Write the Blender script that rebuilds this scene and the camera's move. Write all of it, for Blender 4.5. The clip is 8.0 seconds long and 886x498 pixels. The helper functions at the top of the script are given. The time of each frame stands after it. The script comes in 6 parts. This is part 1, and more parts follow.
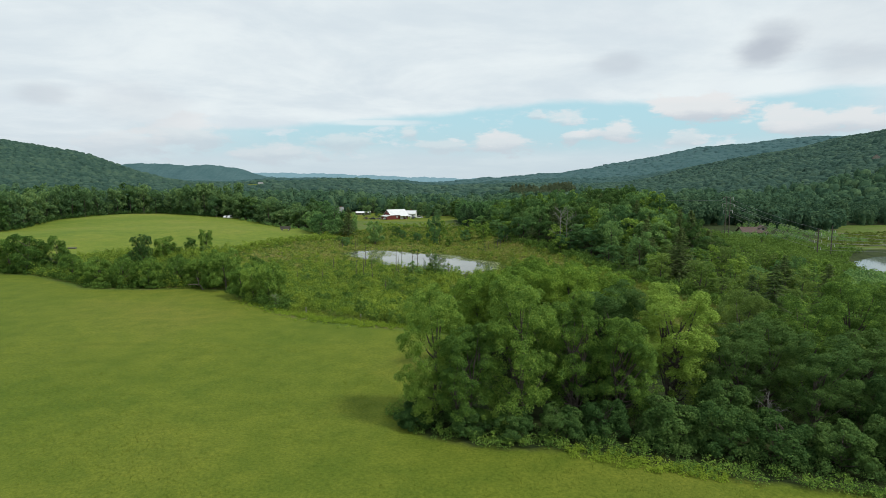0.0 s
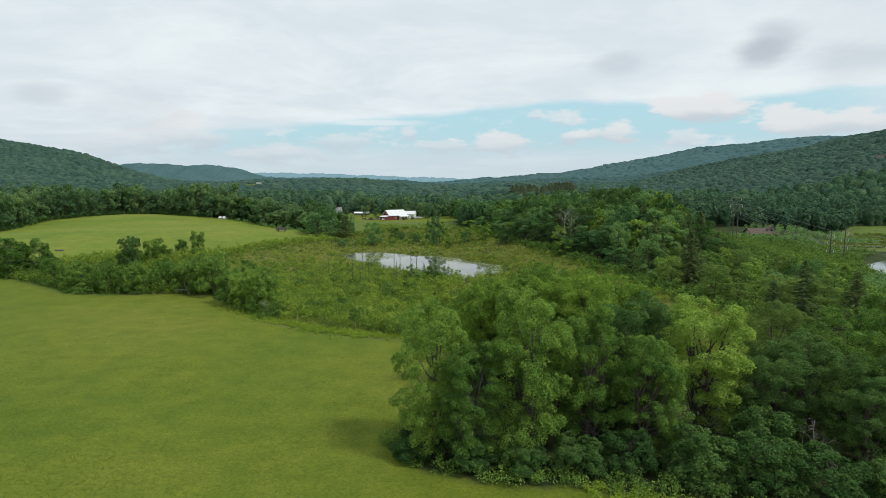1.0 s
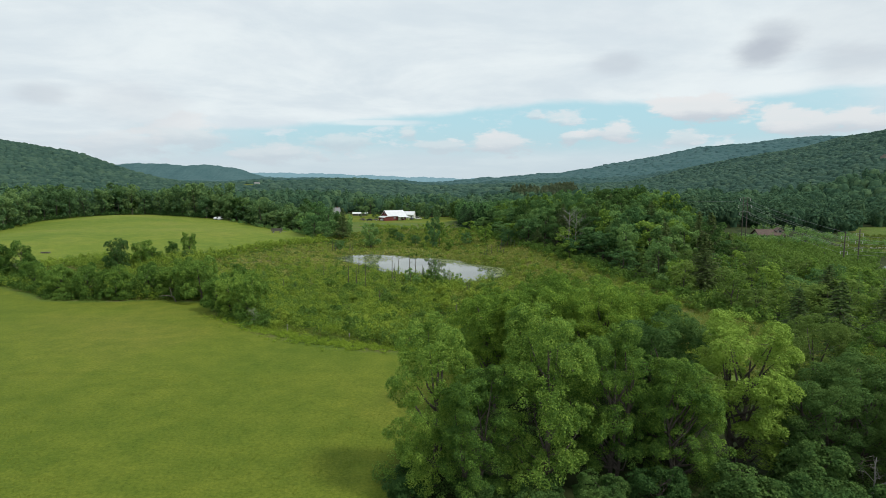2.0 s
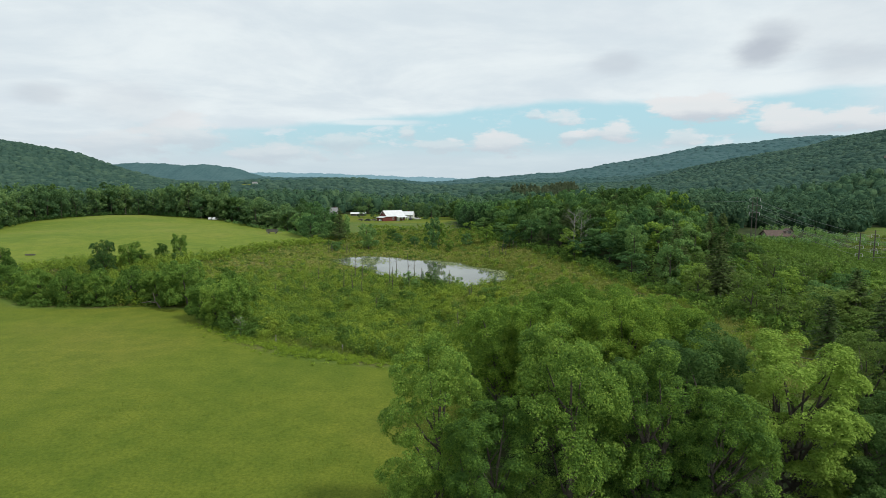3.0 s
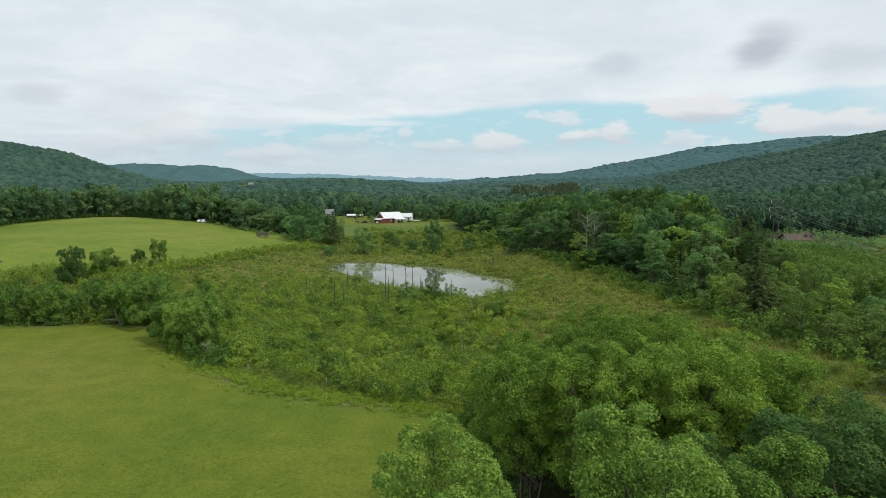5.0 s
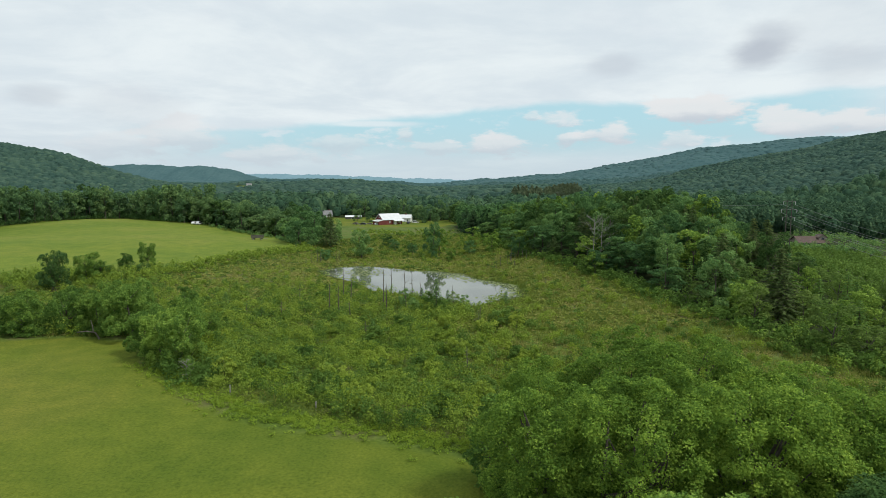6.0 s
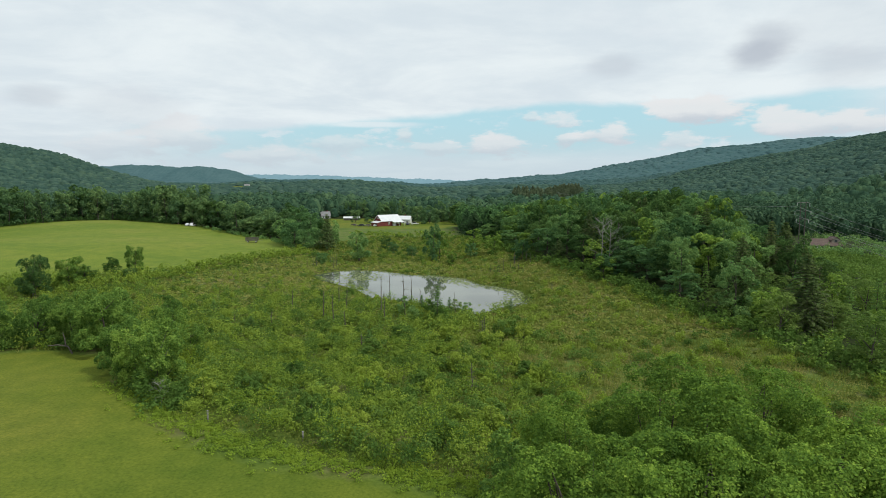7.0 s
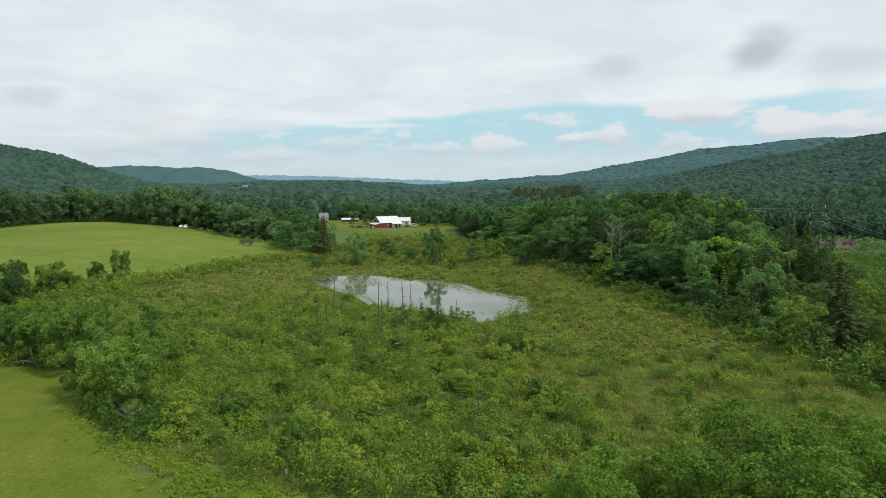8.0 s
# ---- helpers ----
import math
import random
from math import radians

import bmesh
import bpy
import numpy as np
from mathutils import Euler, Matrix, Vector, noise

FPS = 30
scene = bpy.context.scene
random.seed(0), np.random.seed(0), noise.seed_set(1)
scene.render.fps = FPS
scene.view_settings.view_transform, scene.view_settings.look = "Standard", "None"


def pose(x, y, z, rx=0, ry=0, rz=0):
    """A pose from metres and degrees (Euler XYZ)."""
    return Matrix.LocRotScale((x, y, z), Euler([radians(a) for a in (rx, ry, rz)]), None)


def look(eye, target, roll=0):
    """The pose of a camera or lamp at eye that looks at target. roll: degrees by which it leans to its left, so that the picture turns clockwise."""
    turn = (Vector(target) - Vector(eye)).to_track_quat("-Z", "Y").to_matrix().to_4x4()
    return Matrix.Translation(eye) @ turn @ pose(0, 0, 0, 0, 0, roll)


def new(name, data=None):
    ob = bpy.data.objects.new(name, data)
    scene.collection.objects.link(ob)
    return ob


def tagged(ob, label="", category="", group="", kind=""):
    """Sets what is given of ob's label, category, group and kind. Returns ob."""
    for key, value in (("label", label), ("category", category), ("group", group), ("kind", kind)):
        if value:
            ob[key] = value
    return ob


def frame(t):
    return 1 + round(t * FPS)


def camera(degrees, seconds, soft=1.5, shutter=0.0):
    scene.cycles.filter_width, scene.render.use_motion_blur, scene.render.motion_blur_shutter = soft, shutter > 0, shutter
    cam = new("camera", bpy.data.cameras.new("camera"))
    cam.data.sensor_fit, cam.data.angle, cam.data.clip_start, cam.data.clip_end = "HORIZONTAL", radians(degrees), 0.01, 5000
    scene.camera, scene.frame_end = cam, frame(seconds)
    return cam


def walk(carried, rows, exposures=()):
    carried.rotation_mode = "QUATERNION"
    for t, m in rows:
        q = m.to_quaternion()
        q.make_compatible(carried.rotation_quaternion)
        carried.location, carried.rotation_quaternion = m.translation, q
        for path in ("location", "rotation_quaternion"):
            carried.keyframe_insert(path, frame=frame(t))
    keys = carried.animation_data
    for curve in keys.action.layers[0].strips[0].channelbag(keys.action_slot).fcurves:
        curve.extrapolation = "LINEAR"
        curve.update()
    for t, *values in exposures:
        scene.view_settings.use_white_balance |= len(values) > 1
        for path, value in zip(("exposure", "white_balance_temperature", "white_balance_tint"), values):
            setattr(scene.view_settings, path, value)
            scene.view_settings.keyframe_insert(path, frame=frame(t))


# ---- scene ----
cam = camera(74.2, 8.0, soft=0.6)
METRES, EYE, TILT, LEAN, TURN = 60.0, 26.0, -6.6, 0.0, 0.0
ROWS = [
    (0.0, 0.0, 0.0, 0.0, -0.0, 0.0, -0.0),
    (0.5, -0.001, 0.0598, 0.0069, -0.02, -0.01, 0.0),
    (1.0, -0.0022, 0.1197, 0.0135, -0.05, -0.0, 0.0),
    (1.5, -0.0039, 0.1797, 0.0203, -0.08, 0.01, -0.0),
    (3.0, -0.0095, 0.3639, 0.0386, -0.19, -0.02, 0.01),
    (3.5, -0.012, 0.4254, 0.0459, -0.24, -0.01, 0.02),
    (4.0, -0.0147, 0.4874, 0.0524, -0.27, -0.01, 0.03),
    (4.5, -0.0176, 0.5499, 0.0599, -0.3, 0.01, 0.02),
    (6.0, -0.0256, 0.7371, 0.0825, -0.39, 0.12, 0.06),
    (6.5, -0.0287, 0.8005, 0.0903, -0.42, 0.15, 0.06),
    (7.0, -0.0314, 0.8645, 0.0983, -0.45, 0.17, 0.07),
    (7.5, -0.0346, 0.9286, 0.1062, -0.48, 0.2, 0.07),
    (8.0, -0.0377, 0.9928, 0.1131, -0.51, 0.25, 0.08),
]
walk(cam, [(t, pose(0, 0, EYE, TILT, LEAN, TURN) @ pose(METRES * x, METRES * y, METRES * z, 90 + pitch, roll, yaw)) for t, x, y, z, yaw, pitch, roll in ROWS])

# ---- world, sun, exposure ----
SUN_EL, SUN_AZ = 52.0, 116.0   # degrees; azimuth clockwise from the flight direction (+y)


def sky_world():
    w = bpy.data.worlds.new("sky")
    scene.world = w
    w.use_nodes = True
    nt = w.node_tree
    nt.nodes.clear()
    N, L = nt.nodes.new, nt.links.new

    def math_n(op, a, b=None, c=None, clamp=False):
        n = N("ShaderNodeMath")
        n.operation, n.use_clamp = op, clamp
        for i, v in enumerate((a, b, c)):
            if v is None:
                continue
            if isinstance(v, (int, float)):
                n.inputs[i].default_value = v
            else:
                L(v, n.inputs[i])
        return n.outputs[0]

    def smooth(v, lo, hi):
        n = N("ShaderNodeMapRange")
        n.interpolation_type = "SMOOTHSTEP"
        L(v, n.inputs[0])
        n.inputs[1].default_value, n.inputs[2].default_value = lo, hi
        return n.outputs[0]

    def noise_n(vec, scale, detail=6.0, rough=0.55, dist=0.0):
        n = N("ShaderNodeTexNoise")
        n.inputs["Scale"].default_value, n.inputs["Detail"].default_value = scale, detail
        n.inputs["Roughness"].default_value, n.inputs["Distortion"].default_value = rough, dist
        L(vec, n.inputs["Vector"])
        return n.outputs["Fac"]

    def mixc(f, a, b):
        n = N("ShaderNodeMix")
        n.data_type = "RGBA"
        if isinstance(f, float):
            n.inputs["Factor"].default_value = f
        else:
            L(f, n.inputs["Factor"])
        for s, v in (("A", a), ("B", b)):
            if isinstance(v, tuple):
                n.inputs[6 if s == "A" else 7].default_value = (*v, 1)
            else:
                L(v, n.inputs[6 if s == "A" else 7])
        return n.outputs[2]

    tc = N("ShaderNodeTexCoord").outputs["Generated"]
    sep = N("ShaderNodeSeparateXYZ")
    L(tc, sep.inputs[0])
    x, y, z = sep.outputs
    az = math_n("ARCTAN2", x, y)          # 0 ahead, positive to the right, radians
    el = math_n("ARCSINE", z)
    comb = N("ShaderNodeCombineXYZ")
    L(az, comb.inputs[0])
    L(math_n("MULTIPLY", el, 2.6), comb.inputs[1])
    flat = comb.outputs[0]
    # cloud deck seen in perspective
    deck = N("ShaderNodeCombineXYZ")
    zz = math_n("ADD", math_n("MAXIMUM", z, 0.0), 0.12)
    L(math_n("DIVIDE", x, zz), deck.inputs[0])
    L(math_n("DIVIDE", y, zz), deck.inputs[1])
    n_deck = noise_n(deck.outputs[0], 0.9, 7, 0.6, 0.3)
    n_wisp = noise_n(flat, 5.0, 7, 0.6, 0.4)
    n_puff = noise_n(flat, 16.0, 7, 0.6)

    def blob(a0, e0, ra, re, soft, wob):
        """A soft-edged cloud round one direction, its outline broken up by noise."""
        da = math_n("DIVIDE", math_n("SUBTRACT", az, a0), ra)
        de = math_n("DIVIDE", math_n("SUBTRACT", el, e0), re)
        r = math_n("SQRT", math_n("ADD", math_n("MULTIPLY", da, da), math_n("MULTIPLY", de, de)))
        r = math_n("ADD", r, math_n("MULTIPLY", math_n("SUBTRACT", n_puff, 0.5), -wob))
        r = math_n("ADD", r, math_n("MULTIPLY", math_n("SUBTRACT", n_wisp, 0.5), -wob))
        return smooth(r, 1.0 + soft, 1.0 - soft)

    sky = N("ShaderNodeTexSky")
    sky.sky_type, sky.sun_disc = "NISHITA", False
    sky.sun_elevation, sky.sun_rotation = radians(SUN_EL), radians(SUN_AZ)
    sky.altitude, sky.air_density, sky.dust_density = 300, 1.0, 2.5
    skyc = N("ShaderNodeVectorMath")
    skyc.operation = "SCALE"
    L(sky.outputs[0], skyc.inputs[0])
    skyc.inputs["Scale"].default_value = SKY_STRENGTH
    blue = mixc(0.80, skyc.outputs[0], (0.50, 0.79, 0.88))

    white = mixc(smooth(n_deck, 0.38, 0.66), (0.68, 0.765, 0.82), (0.81, 0.88, 0.905))
    white = mixc(math_n("MULTIPLY", smooth(n_wisp, 0.5, 0.75), 0.35), white, (0.70, 0.76, 0.82))
    # the opening in the deck: a long low strip of blue ahead
    edge = math_n("ADD", el, math_n("MULTIPLY", math_n("SUBTRACT", n_wisp, 0.5), 0.035))
    top = math_n("ADD", 0.080, math_n("MULTIPLY", smooth(az, -0.42, 0.20), 0.044))
    above = smooth(math_n("SUBTRACT", edge, top), -0.007, 0.007)
    low = smooth(edge, 0.070, 0.030)
    left = smooth(math_n("ADD", az, math_n("MULTIPLY", n_wisp, 0.3)), -0.05, -0.42)
    cover = math_n("MAXIMUM", math_n("MAXIMUM", above, math_n("MULTIPLY", low, 0.72)), left)
    right = smooth(math_n("ADD", az, math_n("MULTIPLY", n_wisp, 0.25)), 0.60, 0.85)
    cover = math_n("MAXIMUM", cover, math_n("MULTIPLY", right, 0.85))
    puffs = math_n("MULTIPLY", smooth(n_puff, 0.52, 0.66), smooth(el, 0.16, 0.07))
    cover = math_n("MAXIMUM", cover, math_n("MULTIPLY", puffs, 0.8))
    streak = blob(-0.115, 0.097, 0.08, 0.005, 0.5, 0.8)
    cover = math_n("MAXIMUM", cover, math_n("MULTIPLY", streak, 0.8))
    col = mixc(cover, blue, white)
    warm = (0.80, 0.81, 0.82)
    for a0, e0, ra, re, c, k in ((0.405, 0.108, 0.062, 0.016, warm, 0.9), (0.565, 0.083, 0.085, 0.019, warm, 0.85), (0.281, 0.078, 0.042, 0.014, warm, 0.8), (0.213, 0.073, 0.020, 0.008, warm, 0.7),
                                 (0.205, 0.101, 0.040, 0.011, warm, 0.5), (0.155, 0.108, 0.014, 0.006, warm, 0.5), (0.100, 0.062, 0.055, 0.013, warm, 0.8), (0.385, 0.066, 0.032, 0.011, warm, 0.6),
                                 (0.000, 0.058, 0.045, 0.009, warm, 0.55), (-0.055, 0.079, 0.018, 0.008, warm, 0.6), (-0.157, 0.066, 0.050, 0.010, warm, 0.5), (-0.270, 0.045, 0.055, 0.010, warm, 0.6),
                                 (-0.415, 0.072, 0.060, 0.016, warm, 0.6), (-0.500, 0.060, 0.060, 0.014, warm, 0.45)):
        body = blob(a0, e0, ra, re * 1.3, 0.32, 3.3)
        shade = smooth(math_n("ADD", el, math_n("MULTIPLY", n_puff, 0.03)), e0 - re * 0.9 + 0.015, e0 + re * 0.3 + 0.015)
        col = mixc(math_n("MULTIPLY", body, k), col, mixc(shade, (0.58, 0.62, 0.68), c))
    for a0, e0, ra, re, k in ((0.487, 0.186, 0.034, 0.018, 0.80), (0.500, 0.206, 0.034, 0.020, 0.55), (0.60, 0.215, 0.09, 0.045, 0.16), (0.600, 0.160, 0.045, 0.022, 0.30), (0.284, 0.184, 0.034, 0.016, 0.35),
                              (-0.587, 0.120, 0.030, 0.014, 0.40), (-0.47, 0.110, 0.060, 0.030, 0.22), (0.40, 0.285, 0.08, 0.012, 0.5)):
        col = mixc(math_n("MULTIPLY", blob(a0, e0, ra, re, 0.60, 0.8), k), col, (0.47, 0.52, 0.59))
    # the air thickens towards the horizon
    col = mixc(math_n("MULTIPLY", smooth(el, 0.11, 0.0), 0.65), col, (0.56, 0.65, 0.71))
    # below the horizon a plain dull green
    ground = smooth(el, -0.03, -0.06)
    col = mixc(ground, col, (0.06, 0.08, 0.04))
    bg = N("ShaderNodeBackground")
    L(col, bg.inputs[0])
    bg.inputs[1].default_value = CLOUD_LIGHT
    L(bg.outputs[0], N("ShaderNodeOutputWorld").inputs[0])


SKY_STRENGTH, CLOUD_LIGHT = 0.10, 1.0
sky_world()
sun = new("sun", bpy.data.lights.new("sun", "SUN"))
sun.data.energy, sun.data.angle, sun.data.color = 2.35, radians(9), (0.98, 0.97, 0.89)
a, e = radians(SUN_AZ), radians(SUN_EL)
sun_way = Vector((math.sin(a) * math.cos(e), math.cos(a) * math.cos(e), math.sin(e)))
sun.matrix_world = look(tuple(sun_way * 300), (0, 0, 0))

# ---- materials ----


def material(name, colours, scale=1.0, rough=0.8, bump=0.0, bump_scale=20.0, metal=0.0, fine=8.0, spec=0.3):
    """Principled, its colour drifting through the given ones by two scales of noise, with fine relief."""
    m = bpy.data.materials.new(name)
    m.use_nodes = True
    nt = m.node_tree
    p = nt.nodes["Principled BSDF"]
    p.inputs["Roughness"].default_value, p.inputs["Metallic"].default_value = rough, metal
    p.inputs["Specular IOR Level"].default_value = spec
    tc = nt.nodes.new("ShaderNodeTexCoord")
    ns = []
    for s in (scale, scale * fine):
        n = nt.nodes.new("ShaderNodeTexNoise")
        n.inputs["Scale"].default_value, n.inputs["Detail"].default_value = s, 5
        nt.links.new(tc.outputs["Object"], n.inputs["Vector"])
        ns.append(n.outputs["Fac"])
    mx = nt.nodes.new("ShaderNodeMath")
    mx.operation = "MULTIPLY_ADD"
    nt.links.new(ns[0], mx.inputs[0])
    mx.inputs[1].default_value = 0.55
    ad = nt.nodes.new("ShaderNodeMath")
    ad.operation = "MULTIPLY"
    nt.links.new(ns[1], ad.inputs[0])
    ad.inputs[1].default_value = 0.45
    nt.links.new(ad.outputs[0], mx.inputs[2])
    r = nt.nodes.new("ShaderNodeValToRGB")
    for i, c in enumerate(colours):
        pos = 0.32 + 0.36 * i / max(1, len(colours) - 1)
        el = r.color_ramp.elements[i] if i < 2 else r.color_ramp.elements.new(pos)
        el.position, el.color = pos, (*c, 1)
    nt.links.new(mx.outputs[0], r.inputs[0])
    nt.links.new(r.outputs[0], p.inputs["Base Color"])
    if bump:
        n = nt.nodes.new("ShaderNodeTexNoise")
        n.inputs["Scale"].default_value, n.inputs["Detail"].default_value = bump_scale, 4
        nt.links.new(tc.outputs["Object"], n.inputs["Vector"])
        b = nt.nodes.new("ShaderNodeBump")
        b.inputs["Strength"].default_value, b.inputs["Distance"].default_value = bump, 0.05
        nt.links.new(n.outputs["Fac"], b.inputs["Height"])
        nt.links.new(b.outputs[0], p.inputs["Normal"])
    return m


def foliage(name, dark, mid, light, translucent=0.3, patch=0.05, clump=0.6, rough=0.7, relief=0.0, tree=0.55, leaf=0.6):
    """Leaves: hue drifts from tree to tree, from patch to patch and from leaf to leaf, and light shines through."""
    m = bpy.data.materials.new(name)
    m.use_nodes = True
    nt = m.node_tree
    nt.nodes.clear()
    N, L = nt.nodes.new, nt.links.new
    geo, info = N("ShaderNodeNewGeometry"), N("ShaderNodeObjectInfo")
    n = N("ShaderNodeTexNoise")
    n.inputs["Scale"].default_value, n.inputs["Detail"].default_value = patch, 3
    L(geo.outputs["Position"], n.inputs["Vector"])
    n2 = N("ShaderNodeTexNoise")
    n2.inputs["Scale"].default_value, n2.inputs["Detail"].default_value = clump, 2
    L(geo.outputs["Position"], n2.inputs["Vector"])

    def mad(a, k, c):
        q = N("ShaderNodeMath")
        q.operation = "MULTIPLY_ADD"
        L(a, q.inputs[0])
        q.inputs[1].default_value = k
        if isinstance(c, float):
            q.inputs[2].default_value = c
        else:
            L(c, q.inputs[2])
        return q.outputs[0]
    v = mad(geo.outputs["Random Per Island"], leaf, mad(info.outputs["Random"], tree, mad(n2.outputs["Fac"], 1.3, mad(n.outputs["Fac"], 0.8, -0.56 - (tree + leaf) / 2))))
    r = N("ShaderNodeValToRGB")
    r.color_ramp.elements[0].position, r.color_ramp.elements[0].color = 0.05, (*dark, 1)
    r.color_ramp.elements[1].position, r.color_ramp.elements[1].color = 0.95, (*light, 1)
    el = r.color_ramp.elements.new(0.5)
    el.color = (*mid, 1)
    L(v, r.inputs[0])
    p = N("ShaderNodeBsdfPrincipled")
    p.inputs["Roughness"].default_value = rough
    p.inputs["Specular IOR Level"].default_value = 0.03
    L(r.outputs[0], p.inputs["Base Color"])
    if relief:
        n3, b = N("ShaderNodeTexNoise"), N("ShaderNodeBump")
        n3.inputs["Scale"].default_value, n3.inputs["Detail"].default_value, n3.inputs["Roughness"].default_value = 0.35, 5, 0.7
        L(geo.outputs["Position"], n3.inputs["Vector"])
        b.inputs["Strength"].default_value, b.inputs["Distance"].default_value = 1.0, relief
        L(n3.outputs["Fac"], b.inputs["Height"])
        L(b.outputs[0], p.inputs["Normal"])
    t = N("ShaderNodeBsdfTranslucent")
    L(r.outputs[0], t.inputs["Color"])
    mix = N("ShaderNodeMixShader")
    mix.inputs[0].default_value = translucent
    L(p.outputs[0], mix.inputs[1])
    L(t.outputs[0], mix.inputs[2])
    L(mix.outputs[0], N("ShaderNodeOutputMaterial").inputs[0])
    return m


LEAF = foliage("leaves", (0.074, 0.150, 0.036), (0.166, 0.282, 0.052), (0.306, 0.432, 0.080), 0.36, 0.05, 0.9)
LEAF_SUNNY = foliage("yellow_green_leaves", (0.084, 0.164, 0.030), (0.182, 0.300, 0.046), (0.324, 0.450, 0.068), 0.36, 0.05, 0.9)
LEAF_HEDGE = foliage("hedge_leaves", (0.054, 0.119, 0.028), (0.118, 0.220, 0.045), (0.212, 0.328, 0.064), 0.36, 0.05, 0.9)
# dark green trees; in the grove this colour also paints in shade
LEAF_DARK = foliage("dark_and_shaded_leaves", (0.042, 0.095, 0.029), (0.077, 0.150, 0.042), (0.129, 0.216, 0.057), 0.32, 0.04, 0.5)
# wood and valley tree leaves carry extra blue, painted in for distance haze
LEAF_WOOD = foliage("wood_leaves", (0.072, 0.158, 0.059), (0.138, 0.262, 0.086), (0.242, 0.382, 0.118), 0.42, 0.04, 0.5, tree=0.8)
LEAF_FAR = foliage("valley_tree_leaves", (0.080, 0.160, 0.068), (0.140, 0.244, 0.096), (0.226, 0.336, 0.122), 0.42, 0.04, 0.4, tree=0.7)
LEAF_PALE = foliage("willow_leaves", (0.112, 0.188, 0.046), (0.170, 0.254, 0.062), (0.226, 0.318, 0.078), 0.45)
NEEDLE = foliage("needles", (0.076, 0.132, 0.045), (0.119, 0.181, 0.058), (0.173, 0.221, 0.076), 0.4)
LARCH = foliage("larch_needles", (0.103, 0.200, 0.052), (0.151, 0.270, 0.067), (0.216, 0.346, 0.086), 0.45)
# olive pine colour lightened and blued: haze painted into the needles
PINE_BROWN = foliage("hazed_rusty_pine_needles", (0.150, 0.205, 0.120), (0.205, 0.262, 0.148), (0.262, 0.310, 0.168), 0.5)
SHRUB = foliage("shrub_leaves", (0.128, 0.208, 0.034), (0.236, 0.326, 0.048), (0.344, 0.424, 0.064), 0.32, 0.10, 0.6, leaf=0.15)
WEED = foliage("bright_weeds", (0.150, 0.240, 0.030), (0.245, 0.345, 0.040), (0.350, 0.446, 0.056), 0.35, 0.2, 1.0, leaf=0.15)
SHRUB_DEEP = foliage("deep_green_shrub_leaves", (0.062, 0.126, 0.026), (0.112, 0.198, 0.040), (0.176, 0.272, 0.056), 0.32, 0.08, 0.6, leaf=0.15)
# low plants coloured darker to paint in the shade between marsh bushes
MARSH_LOW = foliage("low_marsh_leaves", (0.065, 0.101, 0.020), (0.125, 0.170, 0.030), (0.209, 0.242, 0.046), 0.35, 0.10, 0.7, tree=0.0, leaf=0.35)
GRASS = foliage("meadow_grass", (0.098, 0.141, 0.018), (0.138, 0.174, 0.025), (0.195, 0.207, 0.038), 0.3, 0.1, 0.8, tree=0.0)
SEDGE = foliage("sedge", (0.134, 0.189, 0.037), (0.228, 0.278, 0.057), (0.336, 0.307, 0.103), 0.4, 0.08, 0.35, leaf=0.4)
# hill, ridge and valley leaves: aerial haze put into the colour as added blue
HILL = foliage("hazed_hill_leaves", (0.031, 0.068, 0.056), (0.050, 0.096, 0.072), (0.080, 0.134, 0.090), 0.05, 0.014, 0.13, relief=1.6, tree=0.0, leaf=0.5)
HILL_MID = foliage("hazed_upper_leaves", (0.036, 0.080, 0.078), (0.050, 0.101, 0.094), (0.070, 0.126, 0.112), 0.05, 0.010, 0.08, relief=1.2, tree=0.0, leaf=0.4)
HILL_FAR = foliage("hazed_far_leaves", (0.048, 0.102, 0.108), (0.062, 0.122, 0.124), (0.080, 0.145, 0.138), 0.05, 0.008, 0.06, relief=1.0, tree=0.0, leaf=0.4)
VALLEY = foliage("hazed_valley_leaves", (0.037, 0.084, 0.052), (0.068, 0.136, 0.075), (0.118, 0.199, 0.096), 0.28, 0.016, 0.20, relief=1.0, tree=0.0)
BLEACHED = material("bleached_deadwood", [(0.16, 0.15, 0.135), (0.26, 0.245, 0.225), (0.36, 0.34, 0.315)], 3, 0.9, 0.5, 15)
BARK = material("bark", [(0.05, 0.042, 0.034), (0.095, 0.080, 0.066), (0.15, 0.13, 0.11)], 3, 0.95, 0.6, 12)
DEADWOOD = material("weathered_deadwood", [(0.056, 0.046, 0.035), (0.108, 0.093, 0.075), (0.20, 0.178, 0.15)], 3, 0.9, 0.5, 15)


